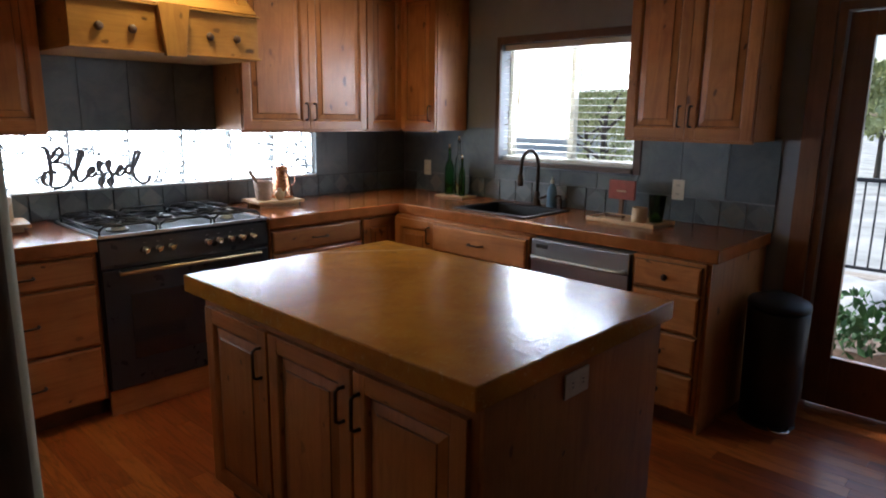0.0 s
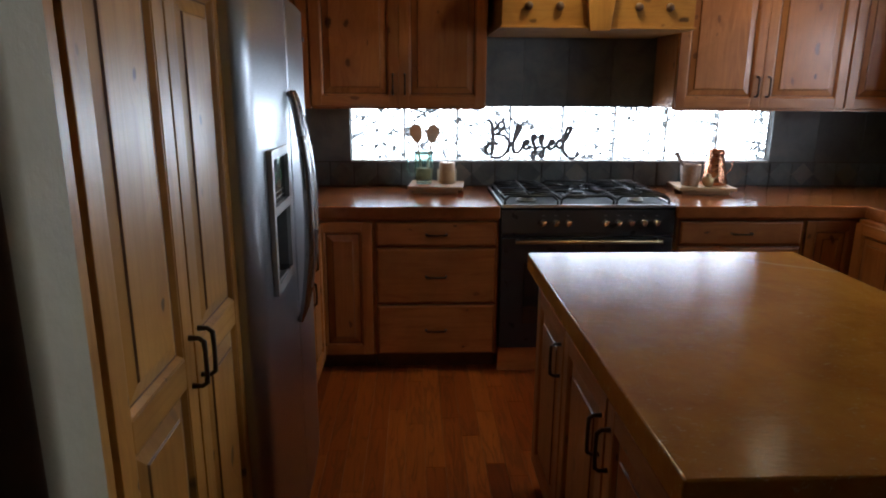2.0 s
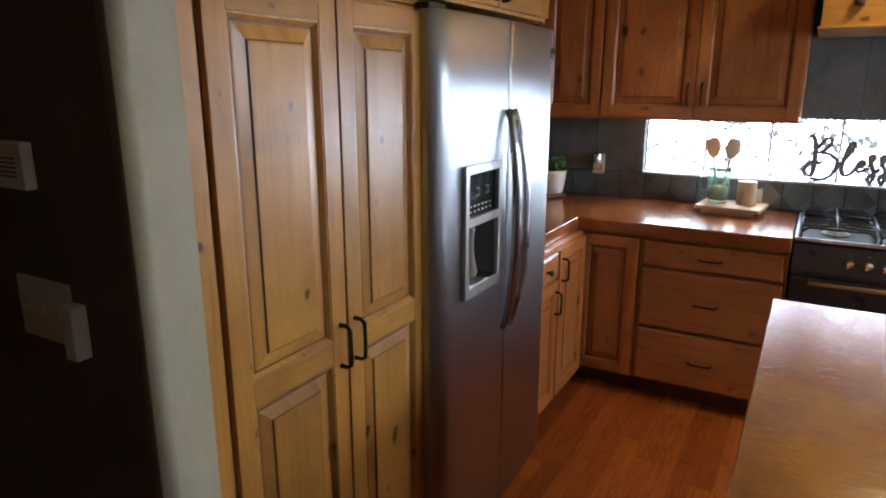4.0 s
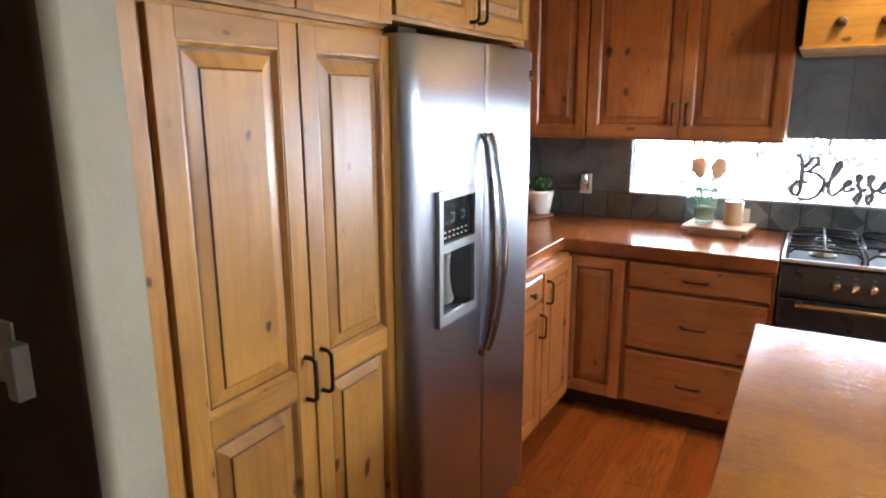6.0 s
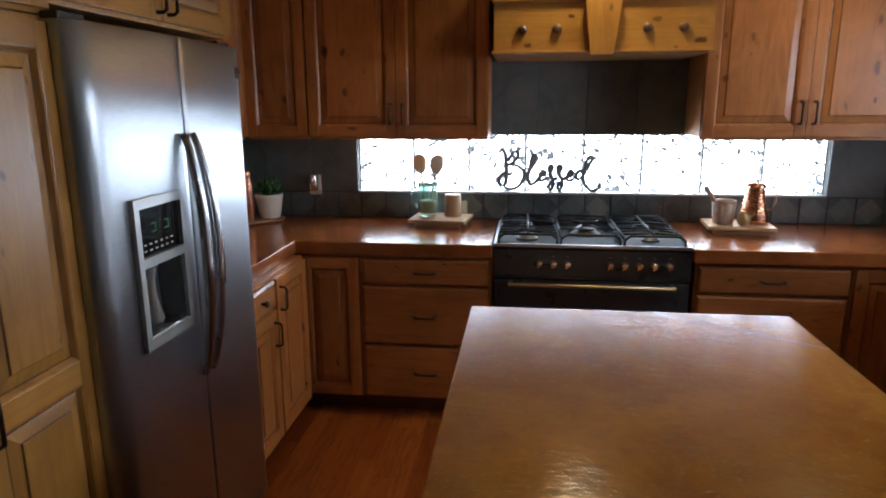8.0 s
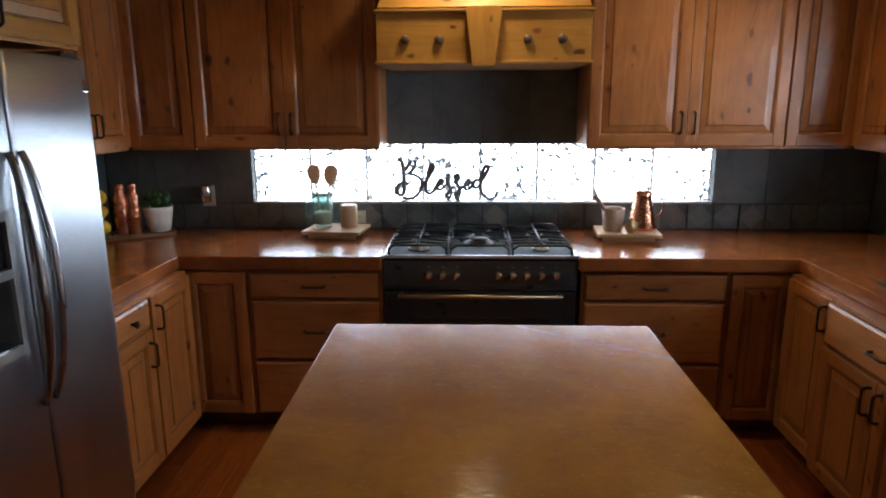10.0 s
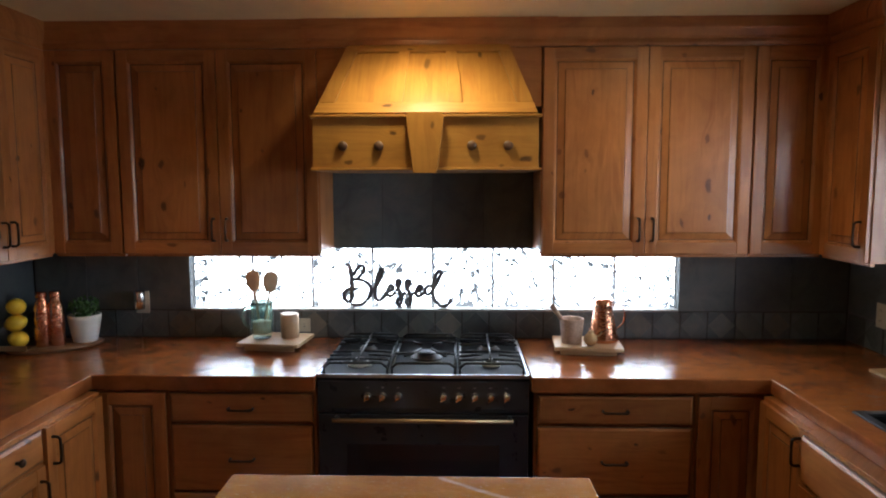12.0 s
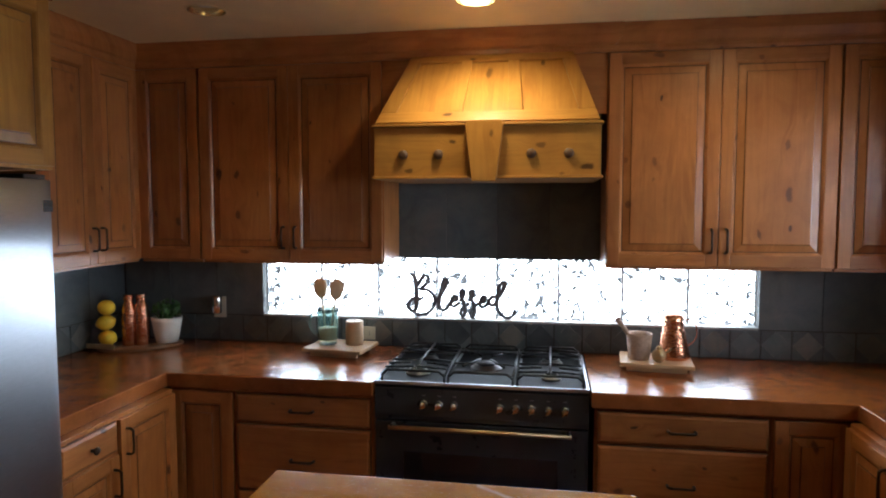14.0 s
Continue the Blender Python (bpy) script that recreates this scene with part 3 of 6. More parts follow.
# the wall end beside the pantry has a rounded drywall corner
bm = bmesh.new()
prof = [(-1.36, -3.131)]
for k in range(9):
    a = radians(90 * k / 8)
    prof.append((-1.39 + 0.03 * math.cos(a), -3.222 - 0.03 * math.sin(a)))
prof += [(FARW, -3.252), (FARW, -3.131)]
lo = [bm.verts.new((x, y, 0)) for x, y in prof]
hi = [bm.verts.new((x, y, CEIL_Z)) for x, y in prof]
for i in range(len(prof)):
    f = bm.faces.new((lo[i], lo[(i + 1) % len(prof)], hi[(i + 1) % len(prof)], hi[i]))
    f.smooth = 0 < i < 9
bm.faces.new(lo)
bm.faces.new(hi)
bm.normal_update()
for f in bm.faces:
    f.material_index = 1 if f.calc_center_median().y < -3.246 else 0
structure("wall_stub", bm, [PAINT, BROWNPAINT], "wall end in cream and brown paint with rounded corner", "wall")
structure("wall_south", boxes((FARW - 0.2, EAST + 0.2, SOUTH - 0.2, SOUTH, 0, CEIL_Z)), BROWNPAINT, "plain brown painted south wall", "wall")
structure("wall_far_west", boxes((FARW - 0.2, FARW, SOUTH, -3.131, 0, CEIL_Z)), BROWNPAINT, "plain brown painted far west wall", "wall")


def crown(name, pts, label):
    """Crown board: a stepped section swept along a line of corners, room side on the right of travel."""
    sec = [(0, 2.372), (0.012, 2.372), (0.016, 2.386), (0.016, 2.402), (0.030, 2.412), (0.046, 2.436), (0.050, 2.446), (0.050, CEIL_Z - 0.001), (0, CEIL_Z - 0.001)]
    bm = bmesh.new()
    rows = []
    for i, p in enumerate(pts):
        p = Vector(p)
        d0 = (p - Vector(pts[i - 1])).normalized() if i else None
        d1 = (Vector(pts[i + 1]) - p).normalized() if i < len(pts) - 1 else None
        n0 = Vector((d0.y, -d0.x)) if d0 else None
        n1 = Vector((d1.y, -d1.x)) if d1 else None
        if n0 and n1:
            mit = (n0 + n1) / (1 + n0.dot(n1))
        else:
            mit = n0 or n1
        rows.append([bm.verts.new((p.x + mit.x * o, p.y + mit.y * o, z)) for o, z in sec])
    for a, b in zip(rows, rows[1:]):
        for k in range(len(sec)):
            bm.faces.new((a[k], b[k], b[(k + 1) % len(sec)], a[(k + 1) % len(sec)]))
    bm.faces.new(rows[0])
    bm.faces.new(rows[-1][::-1])
    return structure(name, bm, WOOD_H, label, "trim")


UPF_N, UPF_W, UPF_E = -0.325, -1.82, 1.86
crown("trim_west", [(-1.385, -3.13), (-1.385, -1.42), (UPF_W, -1.42), (UPF_W, UPF_N), (-0.52, UPF_N), (-0.52, -0.335), (0.55, -0.335), (0.55, UPF_N), (UPF_E, UPF_N), (UPF_E, -0.70), (EAST - 0.01, -0.70)],
      "stained alder crown moulding along the ceiling")


# ---- glass-block window ----
win = tagged(new("window_1"), "long low band of wavy glass blocks with daylight", "window", "", "structure")
n_blk = 8
pitch = (GB_R - GB_L) / n_blk
bmb = boxes((-pitch / 2 + 0.007, pitch / 2 - 0.007, 0.045, 0.135, GB_B + 0.014, GB_T - 0.004))
block_me = finish("glass_block", bmb, BLOCK, 0.008)
for i in range(n_blk):
    ob = new("glass_block", block_me)
    ob.parent = win
    ob.location.x = GB_L + pitch * (i + 0.5)
    ob.visible_shadow = False
for i in range(n_blk + 1):
    x = GB_L + pitch * i
    a, b = max(GB_L, x - 0.0055), min(GB_R, x + 0.0055)
    part("mortar_joint", boxes((a, b, 0.050, 0.130, GB_B + 0.012, GB_T)), MORTAR, win)
part("window_sill", boxes((GB_L, GB_R, -0.006, 0.19, GB_B, GB_B + 0.011)), MORTAR, win, "pale tiled sill", 0.002)


# ---- slate backsplash ----
def tiles(parent, m, spans, z_rows, dia=True):
    """Slate tiles on a wall in the frame m, facing -y; spans are (x0, x1, z0, z1) rectangles."""
    for x0, x1, z0, z1 in spans:
        n = max(1, round((x1 - x0) / 0.305))
        w = (x1 - x0) / n
        rows = max(1, round((z1 - z0) / 0.31))
        h = (z1 - z0) / rows
        me = finish("tile", boxes((-w / 2 + 0.0015, w / 2 - 0.0015, -0.001, 0.008, -h / 2 + 0.0015, h / 2 - 0.0015)), SLATE, 0.0015)
        for i in range(n):
            for k in range(rows):
                ob = new("tile", me)
                ob.parent = parent
                ob.matrix_basis = m @ pose(x0 + w * (i + 0.5), random.uniform(-0.001, 0.0005), z0 + h * (k + 0.5))


def diamond_band(parent, m, x0, x1, z0, z1):
    h = (z1 - z0) / 2
    n = max(1, round((x1 - x0) / (2 * h)))
    w = (x1 - x0) / n / 2
    dm, tm = bmesh.new(), bmesh.new()
    g = 0.002
    for bmx, pts in ((dm, [(-w + g, 0), (0, -h + g), (w - g, 0), (0, h - g)]),
                     (tm, [(-w + 2 * g, h - g), (0 - g, h - g), (-w + 2 * g, g)])):
        f = [bmx.verts.new((x, -0.001, z)) for x, z in pts]
        b = [bmx.verts.new((x, 0.008, z)) for x, z in pts]
        bmx.faces.new(f)
        for i in range(len(pts)):
            bmx.faces.new((f[i], f[(i + 1) % len(pts)], b[(i + 1) % len(pts)], b[i]))
    dme = finish("tile", dm, SLATE_W)
    dme2 = dme.copy()
    dme2.materials.clear()
    dme2.materials.append(SLATE)
    tme = finish("tile", tm, SLATE)
    for i in range(n):
        cx = x0 + w * (2 * i + 1)
        ob = new("tile", dme if random.random() < 0.4 else dme2)
        ob.parent = parent
        ob.matrix_basis = m @ pose(cx, 0, (z0 + z1) / 2)
        for sx in (1, -1):
            for sz in (1, -1):
                o2 = new("tile", tme)
                o2.parent = parent
                o2.matrix_basis = m @ pose(cx, 0, (z0 + z1) / 2) @ Matrix.Diagonal((sx, 1, sz, 1))


ID = Matrix.Identity(4)
CT = 0.922
tiles(wall_north, ID, [(WEST + 0.01, GB_L, CT + 0.146, UP_B + 0.02), (GB_R, EAST - 0.01, CT + 0.146, UP_B + 0.02), (-0.52, 0.55, GB_T, 1.83)], 0)
diamond_band(wall_north, ID, WEST + 0.01, EAST - 0.01, CT, GB_B - 0.002)
WM = pose(WEST, 0, 0, 0, 0, 90)
tiles(wall_west, WM @ pose(0, -0.008, 0), [(-1.49, -0.01, CT + 0.146, UP_B + 0.02)], 0)
diamond_band(wall_west, WM @ pose(0, -0.008, 0), -1.49, -0.01, CT, GB_B - 0.002)
EM = pose(EAST, 0, 0, 0, 0, -90)
tiles(wall_east, EM @ pose(0, -0.008, 0), [(0.01, 0.97, CT + 0.146, UP_B + 0.02), (2.10, 2.90, CT + 0.146, UP_B + 0.02), (0.97, 2.10, CT + 0.146, WIN_LO - 0.04)], 0)
diamond_band(wall_east, EM @ pose(0, -0.008, 0), 0.01, 2.90, CT, GB_B - 0.002)


# ---- cabinets ----
def base_unit(m, w, label, kind, d=0.66, name="base_cabinet", zt=BASE_TOP, **kw):
    t = thing(name, m, label, "cabinet", kw.get("group", "base cabinets"))
    carcass(t, w, d, 0.10, zt, True)
    if kind == "drawers3":
        drawer(t, 0.012, w - 0.012, 0.705, 0.838)
        drawer(t, 0.012, w - 0.012, 0.392, 0.698)
        drawer(t, 0.012, w - 0.012, 0.105, 0.386)
    if kind == "drawers4":
        for z0, z1 in ((0.700, 0.838), (0.500, 0.693), (0.305, 0.493), (0.108, 0.298)):
            drawer(t, 0.012, w - 0.012, z0, z1, knob=True)
    if kind == "door":
        door(t, 0.006, w - 0.006, 0.105, 0.838, kw.get("hx"), kw.get("hz"))
    if kind == "doors2":
        door(t, 0.006, w / 2, 0.105, 0.838, w / 2 - 0.03, 0.75)
        door(t, w / 2, w - 0.006, 0.105, 0.838, w / 2 + 0.03, 0.75)
    return t


# north run
base_unit(pose(-1.437, FACE_N, 0), 0.317, "narrow knotty alder corner base cabinet with raised panel door", "door")
base_unit(pose(-1.120, FACE_N, 0), 0.655, "knotty alder base cabinet with three drawers beside the cooker", "drawers3")
base_unit(pose(0.478, FACE_N, 0), 0.690, "knotty alder base cabinet with three drawers beside the cooker", "drawers3")
base_unit(pose(1.168, FACE_N, 0), 0.300, "narrow knotty alder corner base cabinet with raised panel door", "door")
# west run: one drawer over a door, then a full-height door next to the corner
t = base_unit(pose(FACE_W, -1.455, 0, 0, 0, 90), 0.325, "alder base cabinet with small drawer beside the fridge", "none")
drawer(t, 0.008, 0.319, 0.715, 0.838, knob=True)
door(t, 0.008, 0.319, 0.105, 0.705, 0.285, 0.60)
base_unit(pose(FACE_W, -1.130, 0, 0, 0, 90), 0.395, "alder base cabinet with one tall raised panel door", "door", hx=0.04, hz=0.74)
# east run
base_unit(pose(FACE_E, -0.735, 0, 0, 0, -90), 0.380, "alder base cabinet with one tall raised panel door", "door", hx=0.335, hz=0.75)
t = base_unit(pose(FACE_E - 0.03, -1.117, 0, 0, 0, -90), 0.755, "alder sink cabinet with tilt-out front and two doors", "none", name="sink_cabinet", d=0.15)
drawer(t, 0.008, 0.747, 0.665, 0.838, name="tilt_out_front")
door(t, 0.008, 0.3765, 0.105, 0.655, 0.345, 0.57)
door(t, 0.3785, 0.747, 0.105, 0.655, 0.41, 0.57)
base_unit(pose(FACE_E, -2.492, 0, 0, 0, -90), 0.365, "alder base cabinet with four small knobbed drawers", "drawers4")
# end panel of the east run
solid("end_panel", boxes((FACE_E + 0.02, EAST - 0.002, -2.876, -2.859, 0.0, BASE_TOP)), WOOD_V, "stained alder end panel of the base cabinets", "panel", bevel=0.002)


def upper_unit(m, w, doors, label, d=0.32, z0=UP_B, z1=UP_T, x0=0.0):
    t = thing("wall_cabinet", m, label, "cabinet", "wall cabinets")
    part("body", boxes((0, w, 0, d, z0, z1)), WOOD_V, t, bevel=0.002)
    part("bottom_rail", boxes((0.004, w - 0.004, 0.004, 0.022, z0 - 0.012, z0 - 0.0005)), WOOD_H, t)
    for a, b, hx in doors:
        door(t, a, b, z0 + 0.004, z1 - 0.006, hx, z0 + 0.12)
    return t


upper_unit(pose(-1.808, UPF_N, 0), 0.343, [(0.004, 0.339, None)], "narrow corner wall cabinet in knotty alder")
upper_unit(pose(-1.465, UPF_N, 0), 0.955, [(0.004, 0.4775, 0.445), (0.4775, 0.951, 0.51)], "two-door knotty alder wall cabinet beside the hood")
upper_unit(pose(0.540, UPF_N, 0), 0.975, [(0.004, 0.4875, 0.455), (0.4875, 0.971, 0.52)], "two-door knotty alder wall cabinet beside the hood")
upper_unit(pose(1.515, UPF_N, 0), 0.345, [(0.004, 0.341, None)], "narrow corner wall cabinet in knotty alder")
upper_unit(pose(UPF_W, -1.015, 0, 0, 0, 90), 0.690, [(0.004, 0.345, 0.318), (0.345, 0.686, 0.372)], "two-door alder wall cabinet over the side counter")
upper_unit(pose(UPF_W, -1.41, 0, 0, 0, 90), 0.390, [(0.004, 0.386, 0.05)], "single-door alder wall cabinet beside the fridge")
upper_unit(pose(UPF_E, -0.327, 0, 0, 0, -90), 0.370, [(0.004, 0.366, 0.325)], "narrow alder wall cabinet beside the sink window")
upper_unit(pose(UPF_E, -2.17, 0, 0, 0, -90), 0.690, [(0.004, 0.345, 0.315), (0.345, 0.686, 0.375)], "two-door alder wall cabinet beyond the sink window")

# pantry, with the cabinets over it and over the fridge
PX = -1.385
# lit copy of the alder: the window light here is in its colour
LIT_WOODS = (LIT_V, LIT_H)
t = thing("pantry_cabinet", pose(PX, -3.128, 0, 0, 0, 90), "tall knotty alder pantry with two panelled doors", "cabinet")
part("body", boxes((0, 0.788, 0, 0.75, 0.10, 1.775)), LIT_V, t, bevel=0.002)
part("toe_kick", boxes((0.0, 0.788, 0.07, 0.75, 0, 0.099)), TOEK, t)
part("side_stile", boxes((0.001, 0.040, -0.016, -0.001, 0.10, 1.775)), LIT_V, t, "plain filler stile at the wall", 0.003)
door(t, 0.052, 0.416, 0.11, 1.762, 0.389, 0.967, (0.957,), 0.054, woods=LIT_WOODS)
door(t, 0.420, 0.782, 0.11, 1.762, 0.446, 0.967, (0.957,), 0.054, woods=LIT_WOODS)
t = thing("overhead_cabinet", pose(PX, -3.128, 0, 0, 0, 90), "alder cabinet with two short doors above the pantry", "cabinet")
part("body", boxes((0, 0.788, 0, 0.75, 1.778, UP_T)), LIT_V, t, bevel=0.002)
door(t, 0.052, 0.416, 1.788, UP_T - 0.006, 0.389, 1.87, woods=LIT_WOODS)
door(t, 0.420, 0.782, 1.788, UP_T - 0.006, 0.446, 1.87, woods=LIT_WOODS)
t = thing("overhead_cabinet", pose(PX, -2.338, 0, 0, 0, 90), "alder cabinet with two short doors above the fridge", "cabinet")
part("body", boxes((0, 0.918, 0, 0.75, 1.805, UP_T)), LIT_V, t, bevel=0.002)
door(t, 0.010, 0.459, 1.815, UP_T - 0.006, 0.432, 1.89, woods=LIT_WOODS)
door(t, 0.461, 0.908, 1.815, UP_T - 0.006, 0.490, 1.89, woods=LIT_WOODS)
solid("fridge_panel", boxes((WEST + 0.002, PX - 0.02, -1.474, -1.458, 0, 1.80)), WOOD_V, "alder side panel between fridge and counter", "panel")

# island
ISX0, ISX1, ISY0, ISY1 = -0.487, 0.525, -3.108, -1.665
t = thing("kitchen_island", pose(-0.440, -1.735, 0, 0, 0, -90), "dark alder kitchen island with panelled doors", "island")
part("body", boxes((0, 1.345, 0, 0.905, 0.10, BASE_TOP)), [WOOD_V], t, bevel=0.002)
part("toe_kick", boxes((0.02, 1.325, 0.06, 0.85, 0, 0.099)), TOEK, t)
door(t, 0.030, 0.445, 0.115, 0.815, 0.412, 0.70)
door(t, 0.455, 0.885, 0.115, 0.815, 0.855, 0.70)
door(t, 0.895, 1.325, 0.115, 0.815, 0.925, 0.70)
part("end_panel", boxes((1.346, 1.360, 0.0, 0.905, 0.10, BASE_TOP)), WOOD_V, t, "plain stained end panel", 0.002)


def slab(xs, ys, cells, z0, z1):
    """A worktop over the named cells of a grid, with eased edges."""
    bm = bmesh.new()
    vs = {}

    def v(i, j, z):
        if (i, j, z) not in vs:
            vs[i, j, z] = bm.verts.new((xs[i], ys[j], z))
        return vs[i, j, z]
    for i, j in cells:
        bm.faces.new((v(i, j, z1), v(i + 1, j, z1), v(i + 1, j + 1, z1), v(i, j + 1, z1)))
        bm.faces.new((v(i, j, z0), v(i, j + 1, z0), v(i + 1, j + 1, z0), v(i + 1, j, z0)))
        for (a, b, c, d), nb in (((i, j, i + 1, j), (i, j - 1)), ((i + 1, j, i + 1, j + 1), (i + 1, j)),
                                 ((i + 1, j + 1, i, j + 1), (i, j + 1)), ((i, j + 1, i, j), (i - 1, j))):
            if nb not in cells:
                bm.faces.new((v(a, b, z0), v(c, d, z0), v(c, d, z1), v(a, b, z1)))
    bmesh.ops.recalc_face_normals(bm, faces=list(bm.faces))
    sharp = [e for e in bm.edges if len(e.link_faces) == 2 and e.calc_face_angle() > 0.5]
    bmesh.ops.bevel(bm, geom=sharp, offset=0.006, segments=3, profile=0.55, affect="EDGES", clamp_overlap=True)
    return bm


CZ0, CZ1 = 0.855, 0.920
solid("countertop", slab([WEST + 0.001, -1.436, -0.464], [-1.457, -0.722, -0.001], {(0, 0), (0, 1), (1, 1)}, CZ0, CZ1), TOP,
      "glossy brown stained slab countertop with thick edge", "countertop", group="countertops")
SNK = (1.585, 2.02, -1.70, -1.145)
solid("countertop", slab([0.464, 1.470, SNK[0], SNK[1], EAST - 0.001], [-2.895, SNK[2], SNK[3], -0.722, -0.001],
      {(0, 3), (1, 3), (2, 3), (3, 3), (1, 2), (2, 2), (3, 2), (1, 1), (3, 1), (1, 0), (2, 0), (3, 0)}, CZ0, CZ1), TOP,
      "glossy brown stained slab countertop with sink cut-out", "countertop", group="countertops")
solid("island_top", slab([ISX0, ISX1], [ISY0, ISY1], {(0, 0)}, CZ0, CZ1), TOP_ISL, "amber stained slab island top with fine scratches", "countertop")


# ---- fridge, facing east ----
SATIN = plain("satin_silver", (0.44, 0.44, 0.43), 0.35, 0.6, var=0.05, bumpy=0.02)

def fridge():
    W, H, D = 0.872, 1.768, 0.72
    t = thing("refrigerator", pose(-1.372, -2.366, 0, 0, 0, 90), "stainless side-by-side refrigerator with water dispenser", "refrigerator")
    part("cabinet_body", boxes((0.004, W - 0.004, 0.02, D, 0.05, H - 0.01)), DARKGREY, t, "dark grey side casing", 0.004)
    part("kick_grille", boxes((0.02, W - 0.02, 0.005, 0.06, 0.015, 0.075)), DARKGREY, t, bevel=0.003)

    def bow(x):
        """Depth of the bowed front at x across both doors."""
        k = 2 * x / W - 1
        e = max(0.0, abs(k) - 0.90) / 0.10
        return -0.062 - 0.024 * (1 - k * k) + 0.035 * e * e

    def leaf(a, b, hole=None):
        xs = sorted({a, b, a + 0.004, b - 0.004, *[a + (b - a) * i / 18 for i in range(19)], *([hole[0], hole[1]] if hole else [])})
        zs = sorted({0.085, 0.089, H - 0.004, H, *[0.085 + (H - 0.085) * i / 8 for i in range(9)], *([hole[2], hole[3]] if hole else [])})
        bm = bmesh.new()
        vs = {}

        def v(i, j):
            if (i, j) not in vs:
                off = 0.004 if i in (0, len(xs) - 1) or j in (0, len(zs) - 1) else 0
                vs[i, j] = bm.verts.new((xs[i], bow(xs[i]) + off, zs[j]))
            return vs[i, j]
        for i in range(len(xs) - 1):
            for j in range(len(zs) - 1):
                if hole and hole[0] <= xs[i] < hole[1] - 1e-6 and hole[2] <= zs[j] < hole[3] - 1e-6:
                    continue
                bm.faces.new((v(i, j), v(i + 1, j), v(i + 1, j + 1), v(i, j + 1))).smooth = True
        rim = [(i, 0) for i in range(len(xs))] + [(len(xs) - 1, j) for j in range(1, len(zs))] + [(i, len(zs) - 1) for i in range(len(xs) - 2, -1, -1)] + [(0, j) for j in range(len(zs) - 2, 0, -1)]
        back = [bm.verts.new((xs[i], 0.012, zs[j])) for i, j in rim]
        for k in range(len(rim)):
            q = (k + 1) % len(rim)
            bm.faces.new((v(*rim[k]), v(*rim[q]), back[q], back[k]))
        bm.faces.new(back)
        return bm
    mid = 0.408
    hole = (0.118, 0.362, 0.945, 1.348)
    d1 = part("freezer_door", leaf(0.002, mid - 0.003, hole), STEEL, t)
    d2 = part("fridge_door", leaf(mid + 0.003, W - 0.002), STEEL, t)
    # dispenser: curved frame, black display, recess with paddle
    f = -0.088
    bm = boxes((0.118, 0.140, f, -0.03, 0.945, 1.348), (0.340, 0.362, f, -0.03, 0.945, 1.348), (0.140, 0.340, f, -0.03, 1.322, 1.348),
               (0.140, 0.340, f, -0.03, 1.166, 1.192), (0.140, 0.340, f, -0.03, 0.945, 0.975))
    part("dispenser_frame", bm, SATIN, d1, "pale metal dispenser surround")
    part("dispenser_display", boxes((0.140, 0.340, -0.076, -0.03, 1.192, 1.322)), OVENGLASS, d1, "black display with green figures", 0.001)
    bm = boxes((0.140, 0.340, -0.004, 0.006, 0.975, 1.166), (0.1395, 0.142, -0.076, 0.0, 0.975, 1.166), (0.338, 0.3405, -0.076, 0.0, 0.975, 1.166))
    part("dispenser_recess", bm, plain("grey_recess_plastic", (0.17, 0.175, 0.18), 0.35, var=0.1), d1, "grey plastic dispenser recess")
    bm = bmesh.new()
    tube(bm, spline([(0.215, -0.055, 1.150), (0.218, -0.045, 1.09), (0.232, -0.036, 1.035), (0.250, -0.030, 0.995)], 4), [0.014, 0.013, 0.013, 0.014, 0.016, 0.018, 0.02, 0.022, 0.024, 0.026, 0.027, 0.028, 0.028], 10)
    part("dispenser_paddle", bm, SATIN, d1, "bright curved water paddle", smooth=True)
    part("drip_tray", boxes((0.142, 0.338, -0.084, -0.004, 0.966, 0.980)), STEEL_V, d1, bevel=0.002)
    for x in (0.205, 0.268):
        bm = boxes((x, x + 0.022, -0.0765, -0.0755, 1.252, 1.2545), (x, x + 0.022, -0.0765, -0.0755, 1.274, 1.2765), (x + 0.020, x + 0.0225, -0.0765, -0.0755, 1.252, 1.2765))
        part("display_figure", bm, LED, d1)
    part("display_buttons", boxes(*[(0.165 + 0.026 * i, 0.176 + 0.026 * i, -0.0765, -0.0755, 1.205 + 0.016 * k, 1.209 + 0.016 * k) for i in range(6) for k in range(2)]), IVORY, d1)
    # bowed handles either side of the gap
    for d, x, s in ((d1, mid - 0.030, -1), (d2, mid + 0.030, 1)):
        bm = bmesh.new()
        z0, z1 = 0.775, 1.500
        pts = []
        for k in range(25):
            u = k / 24
            pts.append((x - s * 0.006 + s * 0.010 * math.sin(math.pi * u), bow(x) - 0.008 - 0.046 * math.sin(math.pi * u) ** 0.7, z0 + (z1 - z0) * u))
        tube(bm, pts, [0.010 + 0.0075 * math.sin(math.pi * k / 24) for k in range(25)], 12)
        part("handle", bm, STEEL_V, d, "bowed steel bar handle", smooth=True)
    part("badge", boxes((0.800, 0.842, bow(0.82) - 0.003, bow(0.82) + 0.01, 1.665, 1.703)), CHROME, d2, "small plain maker's plate", 0.001)
    part("badge_stripe", boxes((0.803, 0.839, bow(0.82) - 0.0036, bow(0.82) - 0.003, 1.668, 1.682)), DARKGREY, d2)
    part("hinge_cover", boxes((0.01, 0.10, -0.03, 0.06, H + 0.001, H + 0.018)), DARKGREY, t, bevel=0.004)
    part("hinge_cover", boxes((W - 0.10, W - 0.01, -0.03, 0.06, H + 0.001, H + 0.018)), DARKGREY, t, bevel=0.004)
    return t


fridge()


